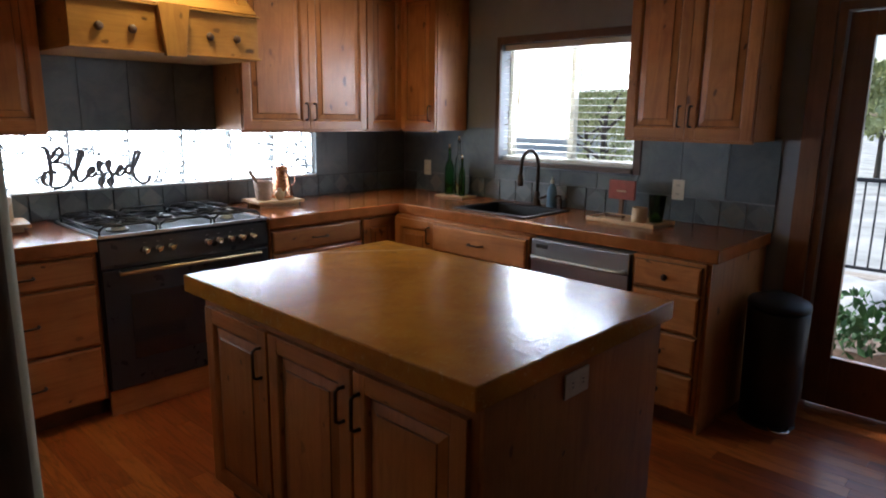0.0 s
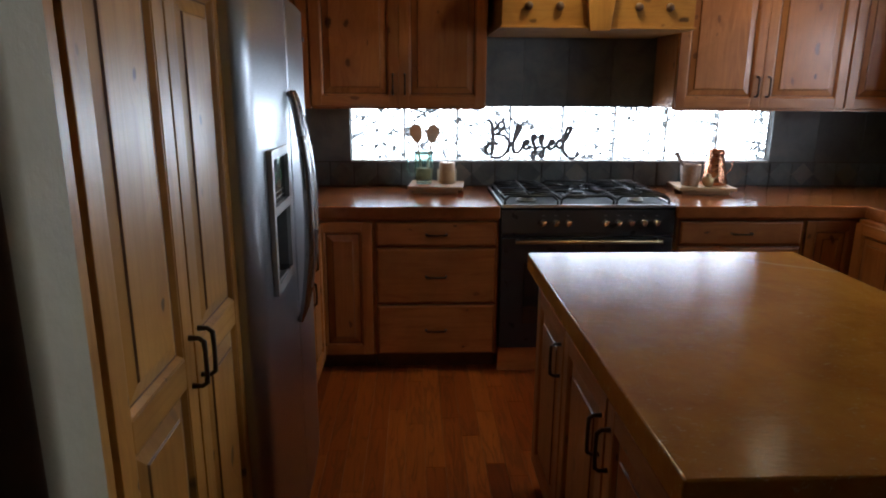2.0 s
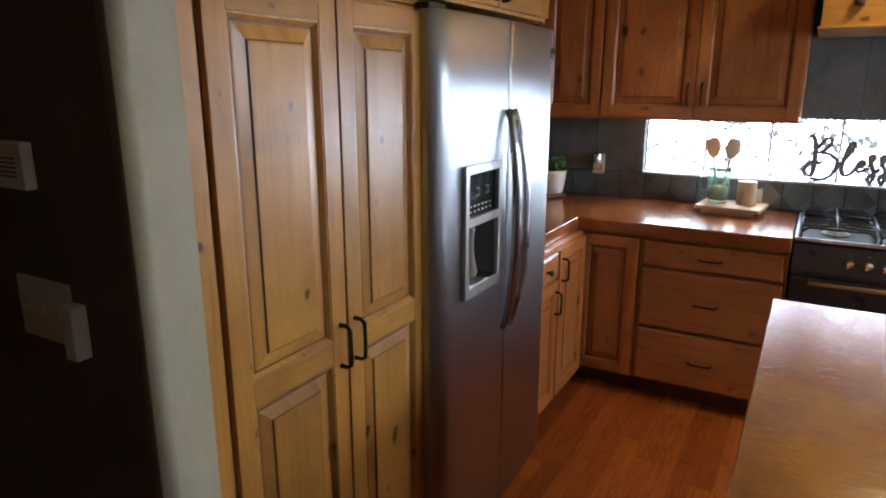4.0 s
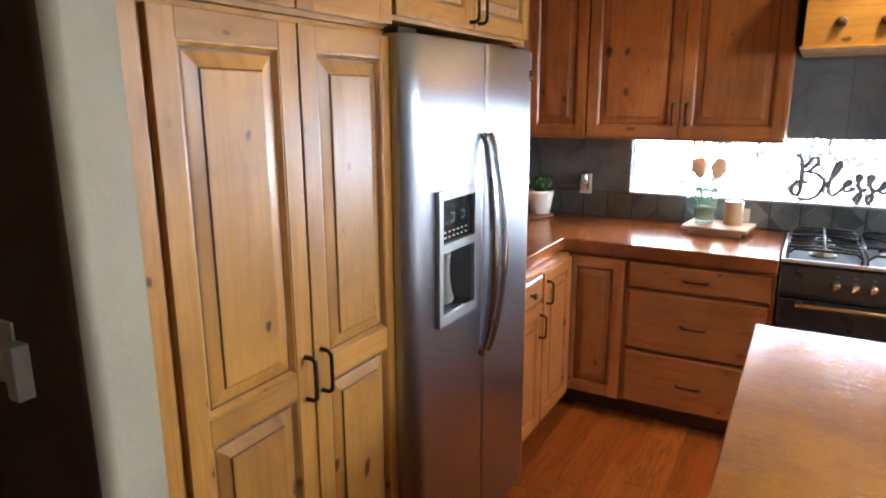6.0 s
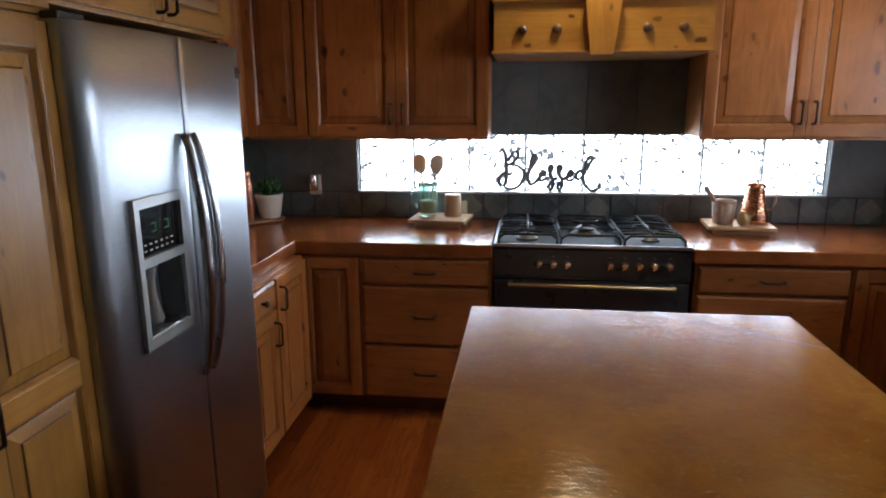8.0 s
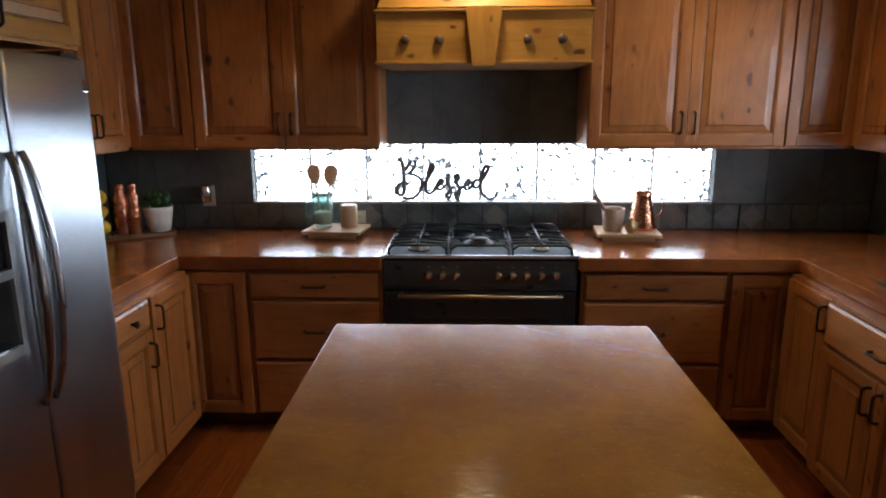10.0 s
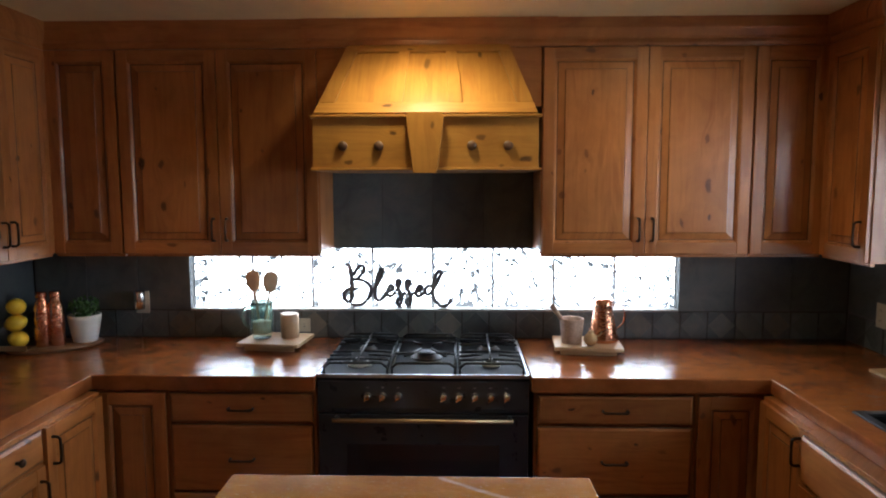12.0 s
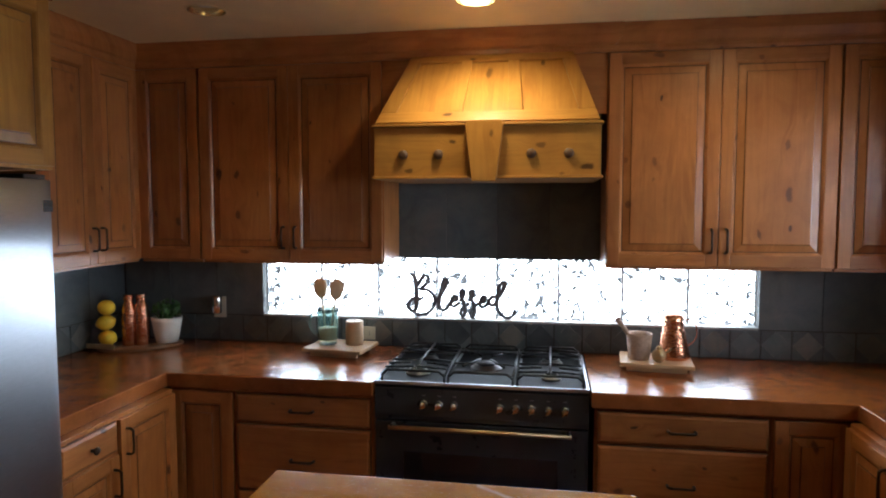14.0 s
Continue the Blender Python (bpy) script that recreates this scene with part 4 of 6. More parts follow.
# ---- gas range ----
def cooker():
    t = thing("gas_range", pose(0, -0.70, 0), "wide black enamel gas range with brass handle", "range")
    h = 0.457
    part("body", boxes((-h, h, 0.022, 0.63, 0.135, 0.895)), ENAMEL, t, bevel=0.003)
    part("cooktop", boxes((-h, h, -0.004, 0.635, 0.896, 0.918)), HOB, t, bevel=0.004)
    bm = boxes((-h, h, -0.007, 0.006, 0.912, 0.926), (-h, -h + 0.010, 0.006, 0.635, 0.917, 0.926), (h - 0.010, h, 0.006, 0.635, 0.917, 0.926), (-h + 0.01, h - 0.01, 0.622, 0.635, 0.917, 0.930))
    part("steel_rim", bm, STEEL, t, "bright steel edge of the hob")
    bm = bmesh.new()
    prof = [(0.0, 0.905), (-0.006, 0.895), (-0.012, 0.78), (-0.010, 0.760), (0.022, 0.758)]
    a = [bm.verts.new((-h + 0.002, y, z)) for y, z in prof]
    b = [bm.verts.new((h - 0.002, y, z)) for y, z in prof]
    for i in range(len(prof)):
        bm.faces.new((a[i], b[i], b[(i + 1) % len(prof)], a[(i + 1) % len(prof)]))
    bm.faces.new(a)
    bm.faces.new(b)
    part("control_panel", bm, ENAMEL, t)
    for x in (-0.239, -0.173, -0.107, 0.088, 0.155, 0.222, 0.290, 0.358):
        kb = lathe(bmesh.new(), [(0, 0), (0.019, 0), (0.019, 0.005), (0.015, 0.008), (0.014, 0.026), (0.012, 0.029), (0, 0.030)], 16)
        box(kb, -0.003, 0.003, -0.017, 0.017, 0.026, 0.036)
        bmesh.ops.rotate(kb, verts=kb.verts, matrix=Matrix.Rotation(radians(90), 3, "X") @ Matrix.Rotation(radians(-40), 3, "Z"))
        k = part("knob", kb, CHROME, t, "metal control knob")
        k.location = (x, -0.009, 0.833)
        part("dial_mark", boxes((x - 0.007, x + 0.007, -0.0085, -0.0075, 0.868, 0.871)), SIGNMETAL, t)
    d = part("oven_door", boxes((-h + 0.004, h - 0.004, -0.012, 0.020, 0.14, 0.752)), ENAMEL, t, bevel=0.004)
    part("oven_window", boxes((-0.33, 0.33, -0.0145, -0.011, 0.28, 0.62)), OVENGLASS, d, bevel=0.001)
    bm = bmesh.new()
    tube(bm, [(-0.385, -0.052, 0.738), (0.385, -0.052, 0.738)], 0.0095, 12)
    part("handle", bm, BRASS, d, "aged brass towel bar")
    for x in (-0.372, 0.372):
        bm = bmesh.new()
        tube(bm, [(x, -0.010, 0.738), (x, -0.056, 0.738)], 0.011, 10)
        part("handle_bracket", bm, ENAMEL, d)
    # burners and iron pan supports
    for cx, cy, r in ((-0.30, 0.17, 0.045), (-0.30, 0.46, 0.035), (0.0, 0.31, 0.06), (0.30, 0.17, 0.035), (0.30, 0.46, 0.045)):
        bm = lathe(bmesh.new(), [(0, 0), (r * 1.25, 0), (r * 1.25, 0.006), (r, 0.008), (r * 0.95, 0.018), (r * 0.6, 0.021), (0, 0.022)], 20, (cx, cy, 0.918))
        bu = part("burner", bm, ALU, t, "aluminium burner with cap")
        bm = lathe(bmesh.new(), [(0, 0.022), (r * 0.78, 0.0225), (r * 0.80, 0.028), (0, 0.030)], 20, (cx, cy, 0.918))
        part("burner_cap", bm, IRON, bu)
    zt = 0.968
    for k, cx in enumerate((-0.296, 0.0, 0.296)):
        bm = bmesh.new()
        w, y0, y1 = 0.138, 0.035, 0.590
        s = 0.0055

        def bar(p, q, rr=s):
            tube(bm, [p, q], rr, 6)
        for y in (y0, y1):
            tube(bm, [(cx - w, y, zt - 0.022), (cx - w * 0.82, y, zt - 0.002), (cx + w * 0.82, y, zt - 0.002), (cx + w, y, zt - 0.022)], s * 1.2, 6)
        for sx in (-1, 1):
            bar((cx + sx * w, y0, zt - 0.022), (cx + sx * w, y1, zt - 0.022), s * 1.2)
            for y in (y0, y1):
                bar((cx + sx * w, y, 0.917), (cx + sx * w, y, zt - 0.020), s)
        if k == 1:
            for a in range(4):
                an = math.pi / 4 + a * math.pi / 2
                bar((cx + 0.035 * math.cos(an), 0.312 + 0.05 * math.sin(an), zt), (cx + 0.12 * math.cos(an) * 1.1, 0.312 + 0.21 * math.sin(an), zt - 0.006))
            for y in (0.20, 0.42):
                bar((cx - w, y, zt - 0.004), (cx - 0.05, y, zt))
                bar((cx + 0.05, y, zt), (cx + w, y, zt - 0.004))
        else:
            bar((cx, y0, zt - 0.003), (cx, y1, zt), s)
            for y in (0.10, 0.17, 0.24, 0.38, 0.46, 0.53):
                reach = 0.03 if abs(y - 0.17) < 0.01 or abs(y - 0.46) < 0.01 else 0.0
                bar((cx - w, y, zt - 0.006), (cx - 0.008 - reach, y, zt))
                bar((cx + 0.008 + reach, y, zt), (cx + w, y, zt - 0.006))
        part("pan_support", bm, IRON, t, "cast iron pan support")
    part("plinth", boxes((-h + 0.001, h - 0.001, 0.010, 0.030, 0.0, 0.132)), WOOD_H, t, "plain wooden plinth board below the oven", 0.002)
    return t


cooker()


# ---- hood ----
def hood():
    t = thing("range_hood", pose(0.010, 0, 0), "tapered knotty alder range hood with keystone", "range hood")
    h, f = 0.482, -0.632
    zb, zm, zt = 1.798, 2.020, 2.372
    # hood boards take the lit alder, with the lamp's yellow painted in
    part("apron", boxes((-h, h, f, f + 0.022, zb + 0.0125, zm - 0.0005)), LIT_H, t, bevel=0.002)
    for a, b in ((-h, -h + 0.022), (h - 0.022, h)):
        part("side_board", boxes((a, b, f + 0.0225, -0.002, zb + 0.0125, zm - 0.0005)), LIT_D, t)
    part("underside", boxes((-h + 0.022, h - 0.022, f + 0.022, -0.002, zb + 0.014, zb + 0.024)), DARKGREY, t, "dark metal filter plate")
    part("lower_trim", boxes((-h - 0.010, h + 0.010, f - 0.012, -0.003, zb, zb + 0.012)), LIT_H, t, bevel=0.004)
    part("upper_trim", boxes((-h - 0.010, h + 0.010, f - 0.014, -0.003, zm, zm + 0.014)), LIT_H, t, bevel=0.005)
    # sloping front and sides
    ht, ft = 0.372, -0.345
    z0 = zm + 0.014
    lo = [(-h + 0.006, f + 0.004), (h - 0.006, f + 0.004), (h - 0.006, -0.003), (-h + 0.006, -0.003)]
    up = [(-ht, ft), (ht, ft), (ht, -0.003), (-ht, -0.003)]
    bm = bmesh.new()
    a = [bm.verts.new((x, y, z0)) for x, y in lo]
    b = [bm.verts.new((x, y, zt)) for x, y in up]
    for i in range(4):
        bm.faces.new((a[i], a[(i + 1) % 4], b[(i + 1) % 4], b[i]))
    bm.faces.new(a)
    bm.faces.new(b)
    part("canopy", bm, LIT_F, t)

    def lie(u, v, out):
        """A point on the sloping front: u from -1 to 1, v from 0 to 1."""
        wx = (h - 0.006) * (1 - v) + ht * v
        n = Vector((0, -(zt - z0), (ft - f - 0.004))).normalized()
        p = Vector((u * wx, (f + 0.004) * (1 - v) + ft * v, z0 * (1 - v) + zt * v))
        return p + n * out

    def strip(name, c, mat):
        bm = bmesh.new()
        p = [bm.verts.new(lie(u, v, 0.0005)) for u, v in c]
        q = [bm.verts.new(lie(u, v, 0.012)) for u, v in c]
        bm.faces.new(q)
        bm.faces.new(p[::-1])
        for i in range(4):
            bm.faces.new((p[i], p[(i + 1) % 4], q[(i + 1) % 4], q[i]))
        part(name, bm, mat, t, bevel=0.0018)
    strip("bottom_rail", [(-1, 0), (1, 0), (1, 0.14), (-1, 0.14)], LIT_H)
    strip("top_rail", [(-1, 0.90), (1, 0.90), (1, 1), (-1, 1)], LIT_H)
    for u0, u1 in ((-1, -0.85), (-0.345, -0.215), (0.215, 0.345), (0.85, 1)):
        strip("stile", [(u0, 0.142), (u1, 0.142), (u1, 0.898), (u0, 0.898)], LIT_F)
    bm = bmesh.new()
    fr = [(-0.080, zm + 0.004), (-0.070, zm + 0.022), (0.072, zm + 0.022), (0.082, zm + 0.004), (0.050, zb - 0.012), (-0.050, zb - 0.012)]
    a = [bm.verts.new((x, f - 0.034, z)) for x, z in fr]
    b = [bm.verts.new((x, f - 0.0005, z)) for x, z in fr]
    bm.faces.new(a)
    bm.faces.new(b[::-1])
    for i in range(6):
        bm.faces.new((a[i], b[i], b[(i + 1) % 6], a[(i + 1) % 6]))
    part("keystone", bm, LIT_V, t, "tapered keystone block", 0.003)
    for x in (-0.352, -0.198, 0.198, 0.352):
        kb = lathe(bmesh.new(), [(0, 0), (0.021, 0), (0.021, 0.006), (0.018, 0.012), (0.010, 0.016), (0, 0.017)], 18)
        bmesh.ops.rotate(kb, verts=kb.verts, matrix=Matrix.Rotation(radians(90), 3, "X"))
        k = part("wood_button", kb, plainwood, t, "dark turned wooden button")
        k.location = (x, f - 0.0005, 1.902)
    part("chimney_board", boxes((-0.52, 0.52, -0.325, -0.002, 2.36, 2.372)), LIT_H, t)


plainwood = plain("dark_turned_wood", (0.11, 0.05, 0.022), 0.5, var=0.3, scale=30)
hood()
# board that closes the space above the hood up to the crown
solid("frieze_board", boxes((-0.512, 0.538, -0.333, -0.318, 2.10, CEIL_Z - 0.003)), WOOD_H, "alder board above the range hood", "panel", bevel=0.002)


# ---- dishwasher ----
t = thing("dishwasher", pose(FACE_E - 0.005, -1.879, 0, 0, 0, -90), "stainless dishwasher with bar handle and control strip", "dishwasher")
part("tub", boxes((0.004, 0.604, 0.02, 0.6, 0.10, BASE_TOP - 0.002)), DARKGREY, t)
part("kick_plate", boxes((0.004, 0.604, 0.06, 0.08, 0.0, 0.098)), DARKGREY, t)
d = part("door_panel", boxes((0.006, 0.602, -0.022, 0.019, 0.11, 0.735)), STEEL, t, bevel=0.004)
part("control_strip", boxes((0.006, 0.602, -0.020, 0.019, 0.740, 0.846)), STEEL, t, "stainless control strip", 0.004)
bm = bmesh.new()
tube(bm, spline([(0.03, -0.020, 0.752), (0.05, -0.050, 0.752), (0.304, -0.060, 0.752), (0.558, -0.050, 0.752), (0.578, -0.020, 0.752)], 5), 0.011, 10)
part("handle", bm, STEEL, t, "bowed steel handle", smooth=True)
part("maker_mark", boxes((0.035, 0.115, -0.0208, -0.0200, 0.800, 0.822)), DARKGREY, t)

BINBLACK = plain("black_bin_plastic", (0.010, 0.010, 0.011), 0.5, var=0.2)


# ---- step bin beside the end panel ----
def step_bin(m):
    t = thing("step_bin", m, "tall black step bin at the cabinet end", "bin")

    def shell(z0, z1, r0, r1, dome=0.0):
        prof = [(0, z0), (r0 - 0.006, z0), (r0, z0 + 0.006), (r1, z1 - 0.012), (r1 - 0.008, z1 - 0.003), (r1 * 0.6, z1 + dome), (0, z1 + dome * 1.2)]
        bm = lathe(bmesh.new(), prof, 40)
        for v in bm.verts:
            v.co.y *= 0.86
        return bm
    part("body", shell(0.012, 0.60, 0.150, 0.165), BINBLACK, t, smooth=True)
    part("base_ring", shell(0.0, 0.0118, 0.156, 0.156), DARKGREY, t)
    part("lid", shell(0.604, 0.640, 0.168, 0.164, 0.020), BINBLACK, t, "domed black lid", smooth=True)
    bm = bmesh.new()
    tube(bm, spline([(-0.17, -0.045, 0.030), (-0.205, -0.035, 0.024), (-0.215, 0.0, 0.022), (-0.205, 0.035, 0.024), (-0.17, 0.045, 0.030)], 5), 0.0065, 8)
    part("pedal", bm, CHROME, t, "curved bright steel pedal", smooth=True)


step_bin(pose(1.90, -3.055, 0, 0, 0, 35))

# ---- sink and tap ----
x0, x1, y0, y1 = SNK
a, b, c, d = x0 + 0.002, x1 - 0.002, y0 + 0.002, y1 - 0.002
bm = boxes((a, a + 0.012, c, d, 0.70, 0.9205), (b - 0.012, b, c, d, 0.70, 0.9205), (a + 0.012, b - 0.012, c, c + 0.012, 0.70, 0.9205), (a + 0.012, b - 0.012, d - 0.012, d, 0.70, 0.9205), (a, b, c, d, 0.690, 0.6995))
t = thing("sink", pose(0, 0, 0), "black composite drop-in sink in the countertop", "sink")
part("basin", bm, SINKMAT, t)
part("rim", slab([x0 - 0.022, x0 + 0.012, x1 - 0.012, x1 + 0.022], [y0 - 0.022, y0 + 0.012, y1 - 0.012, y1 + 0.022], {(0, 0), (0, 1), (0, 2), (1, 0), (2, 0), (2, 1), (2, 2), (1, 2)}, 0.9208, 0.9300), SINKMAT, t)
part("drain", lathe(bmesh.new(), [(0, 0), (0.04, 0), (0.04, 0.003), (0.02, 0.002), (0, 0.001)], 18, ((x0 + x1) / 2, (y0 + y1) / 2, 0.7055)), CHROME, t)
t = thing("kitchen_tap", pose(2.085, -1.43, 0.9205), "dark bronze gooseneck kitchen tap with pull-down head", "tap")
part("base", lathe(bmesh.new(), [(0, 0), (0.030, 0), (0.030, 0.008), (0.022, 0.014), (0.020, 0.09), (0.016, 0.10), (0, 0.10)], 18), BRONZE, t)
bm = bmesh.new()
pts = [(0, 0, 0.09), (0, 0, 0.24)] + [(-0.095 + 0.095 * math.cos(a), 0, 0.27 + 0.105 * math.sin(a)) for a in [math.pi * k / 12 for k in range(13)]] + [(-0.192, 0, 0.225)]
tube(bm, pts, 0.0125, 12)
part("spout", bm, BRONZE, t, smooth=True)
part("spray_head", lathe(bmesh.new(), [(0, 0), (0.019, 0), (0.021, 0.02), (0.015, 0.075), (0, 0.076)], 16, (-0.193, 0, 0.150)), BRONZE, t)
bm = bmesh.new()
tube(bm, [(0, -0.018, 0.055), (0.0, -0.05, 0.062), (0.015, -0.10, 0.085)], [0.011, 0.009, 0.007], 10)
part("lever", bm, BRONZE, t, smooth=True)
t = thing("soap_pump", pose(2.08, -1.62, 0.9205), "small dark soap pump beside the tap", "soap dispenser")
part("base", lathe(bmesh.new(), [(0, 0), (0.018, 0), (0.016, 0.01), (0.012, 0.02), (0.010, 0.07), (0, 0.07)], 14), BRONZE, t)
bm = bmesh.new()
tube(bm, [(0, 0, 0.06), (0, 0, 0.085), (-0.03, 0, 0.09), (-0.06, 0, 0.082)], 0.006, 8)
part("spout", bm, BRONZE, t)

t = thing("dish_soap", pose(2.105, -1.535, 0.9205), "pale blue dish soap bottle beside the tap", "bottle")
part("vessel", lathe(bmesh.new(), [(0, 0), (0.030, 0), (0.033, 0.005), (0.033, 0.10), (0.026, 0.135), (0.012, 0.152), (0.011, 0.160), (0, 0.160)], 24), plain("blue_soap_plastic", (0.12, 0.24, 0.34), 0.3, var=0.1), t)
part("cap", lathe(bmesh.new(), [(0.0135, 0.1605), (0.0135, 0.178), (0.006, 0.186), (0.005, 0.200), (0, 0.200)], 18), IVORY, t, "ivory flip cap")

# ---- sink window with blinds ----
win2 = tagged(new("window_2"), "sliding window in dark frame above the sink", "window", "", "structure")
ym = (WIN_A + WIN_B) / 2
fr = [(WIN_A, WIN_A + 0.035, WIN_LO, WIN_HI), (WIN_B - 0.035, WIN_B, WIN_LO, WIN_HI), (WIN_A + 0.035, WIN_B - 0.035, WIN_LO, WIN_LO + 0.035), (WIN_A + 0.035, WIN_B - 0.035, WIN_HI - 0.035, WIN_HI), (ym - 0.022, ym + 0.022, WIN_LO + 0.035, WIN_HI - 0.035)]
for a, b, c, d in fr:
    part("window_frame", boxes((EAST + 0.10, EAST + 0.15, a, b, c, d)), IVORY, win2, bevel=0.003)
for a, b in ((WIN_A + 0.035, ym - 0.022), (ym + 0.022, WIN_B - 0.035)):
    p = part("pane", boxes((EAST + 0.122, EAST + 0.127, a, b, WIN_LO + 0.035, WIN_HI - 0.035)), PANE, win2)
    p.visible_shadow = False
TRIM_E = plain("dark_window_trim", (0.09, 0.045, 0.025), 0.5, var=0.3)
for a, b, c, d in ((WIN_A - 0.05, WIN_A, WIN_LO - 0.035, WIN_HI + 0.05), (WIN_B, WIN_B + 0.035, WIN_LO - 0.035, WIN_HI + 0.05), (WIN_A, WIN_B, WIN_HI, WIN_HI + 0.05)):
    part("casing", boxes((EAST - 0.016, EAST - 0.001, a, b, c, d)), TRIM_E, win2, bevel=0.003)
part("window_sill", boxes((EAST - 0.03, EAST + 0.099, WIN_A, WIN_B, WIN_LO - 0.03, WIN_LO - 0.001)), TRIM_E, win2, "dark stained sill", 0.003)
t = thing("window_blind", pose(EAST + 0.055, WIN_B, 0, 0, 0, -90), "lowered horizontal slat blind with open slats", "blind")
L = WIN_B - WIN_A
part("headrail", boxes((0.004, L - 0.004, -0.025, 0.025, WIN_HI - 0.040, WIN_HI - 0.003)), BLIND, t, bevel=0.002)
sl = bmesh.new()
va = [sl.verts.new((x, y, z)) for x in (0.008, L - 0.008) for y, z in ((-0.024, -0.0035), (0, -0.0005), (0.024, 0.0005), (0.024, 0.0022), (0, 0.0013), (-0.024, -0.0018))]
for i in range(6):
    sl.faces.new((va[i], va[(i + 1) % 6], va[6 + (i + 1) % 6], va[6 + i]))
sl.faces.new(va[:6])
sl.faces.new(va[6:])
slat_me = finish("slat", sl, BLIND)
nsl = 17
for i in range(nsl):
    o = new("slat", slat_me)
    o.parent = t
    o.location.z = WIN_LO + 0.03 + (WIN_HI - 0.06 - WIN_LO - 0.03) * i / (nsl - 1)
part("bottom_rail", boxes((0.006, L - 0.006, -0.022, 0.022, WIN_LO + 0.002, WIN_LO + 0.016)), BLIND, t)
for x in (0.15, L / 2, L - 0.15):
    part("cord", boxes((x - 0.001, x + 0.001, -0.0255, -0.0245, WIN_LO + 0.01, WIN_HI - 0.03)), BLIND, t)


# ---- patio doors ----
def patio_leaf(y_hi, w, hinge_right, name):
    t = tagged(new(name), "glazed dark wooden patio door, shut", "door", "", "structure")
    t.matrix_world = pose(EAST + 0.06, y_hi, 0, 0, 0, -90)
    s = 0.115
    zt = DOOR_HI - 0.045
    for d in ((0.002, s, 0.012, zt), (w - s, w - 0.002, 0.012, zt)):
        part("stile", boxes((d[0], d[1], 0, 0.044, d[2], d[3])), TRIMWOOD, t, bevel=0.003)
    part("bottom_rail", boxes((s + 0.0005, w - s - 0.0005, 0.001, 0.043, 0.012, 0.285)), TRIMWOOD, t, bevel=0.003)
    part("top_rail", boxes((s + 0.0005, w - s - 0.0005, 0.001, 0.043, zt - s, zt)), TRIMWOOD, t, bevel=0.003)
    p = part("pane", boxes((s + 0.001, w - s - 0.001, 0.019, 0.025, 0.286, zt - s - 0.001)), PANE, t)
    p.visible_shadow = False
    hx = w - s / 2 if hinge_right else s / 2
    bm = lathe(bmesh.new(), [(0, 0), (0.024, 0), (0.022, 0.006), (0, 0.007)], 14)
    bmesh.ops.rotate(bm, verts=bm.verts, matrix=Matrix.Rotation(radians(90), 3, "X"))
    tube(bm, [(0, -0.004, 0), (0, -0.05, 0), (0.09 if not hinge_right else -0.09, -0.052, 0.0)], 0.008, 8)
    h = part("door_handle", bm, CHROME, t, "lever handle")
    h.location = (hx, 0, 1.0)


lw = DOOR_B - DOOR_A - 0.08
patio_leaf(DOOR_B - 0.04, lw, True, "door_1")
bm = boxes((EAST + 0.005, EAST + 0.19, DOOR_B - 0.039, DOOR_B, 0, DOOR_HI), (EAST + 0.005, EAST + 0.19, DOOR_A, DOOR_A + 0.039, 0, DOOR_HI), (EAST + 0.005, EAST + 0.19, DOOR_A + 0.039, DOOR_B - 0.039, DOOR_HI - 0.04, DOOR_HI))
structure("door_frame", bm, TRIMWOOD, "dark stained frame of the patio door", "trim")
bm = boxes((EAST - 0.018, EAST - 0.001, DOOR_B, DOOR_B + 0.095, 0, DOOR_HI + 0.095), (EAST - 0.018, EAST - 0.001, DOOR_A - 0.095, DOOR_A, 0, DOOR_HI + 0.095), (EAST - 0.018, EAST - 0.001, DOOR_A, DOOR_B, DOOR_HI, DOOR_HI + 0.095))
structure("trim", bm, TRIMWOOD, "dark stained casing round the patio door", "trim", 0.003)

# ---- recessed lamps ----
for k, (x, y) in enumerate(LAMPS):
    t = thing("recessed_lamp", pose(x, y, CEIL_Z), "lit round recessed ceiling lamp" if k else "unlit round recessed ceiling lamp with metal reflector", "ceiling lamp", "recessed lamps")
    bm = lathe(bmesh.new(), [(0.0785, -0.0005), (0.086, -0.0005), (0.087, -0.003), (0.084, -0.0045), (0.079, -0.003)], 36)
    part("trim_ring", bm, CEIL, t, "thin painted trim ring")
    bm = lathe(bmesh.new(), [(0.0775, -0.003), (0.076, 0.02), (0.070, 0.06), (0.056, 0.095), (0.040, 0.110), (0.0, 0.112)], 36)
    part("reflector", bm, REFLECTOR, t, "shiny gold metal reflector", smooth=True)
    bm = lathe(bmesh.new(), [(0.0, 0.022), (0.045, 0.024), (0.058, 0.034), (0.060, 0.046), (0.040, 0.085), (0.0, 0.090)], 28)
    part("bulb", bm, (WHITEPOT, BULB, BULB_DIM)[k], t, "glowing bulb" if k else "frosted bulb, switched off", smooth=True)


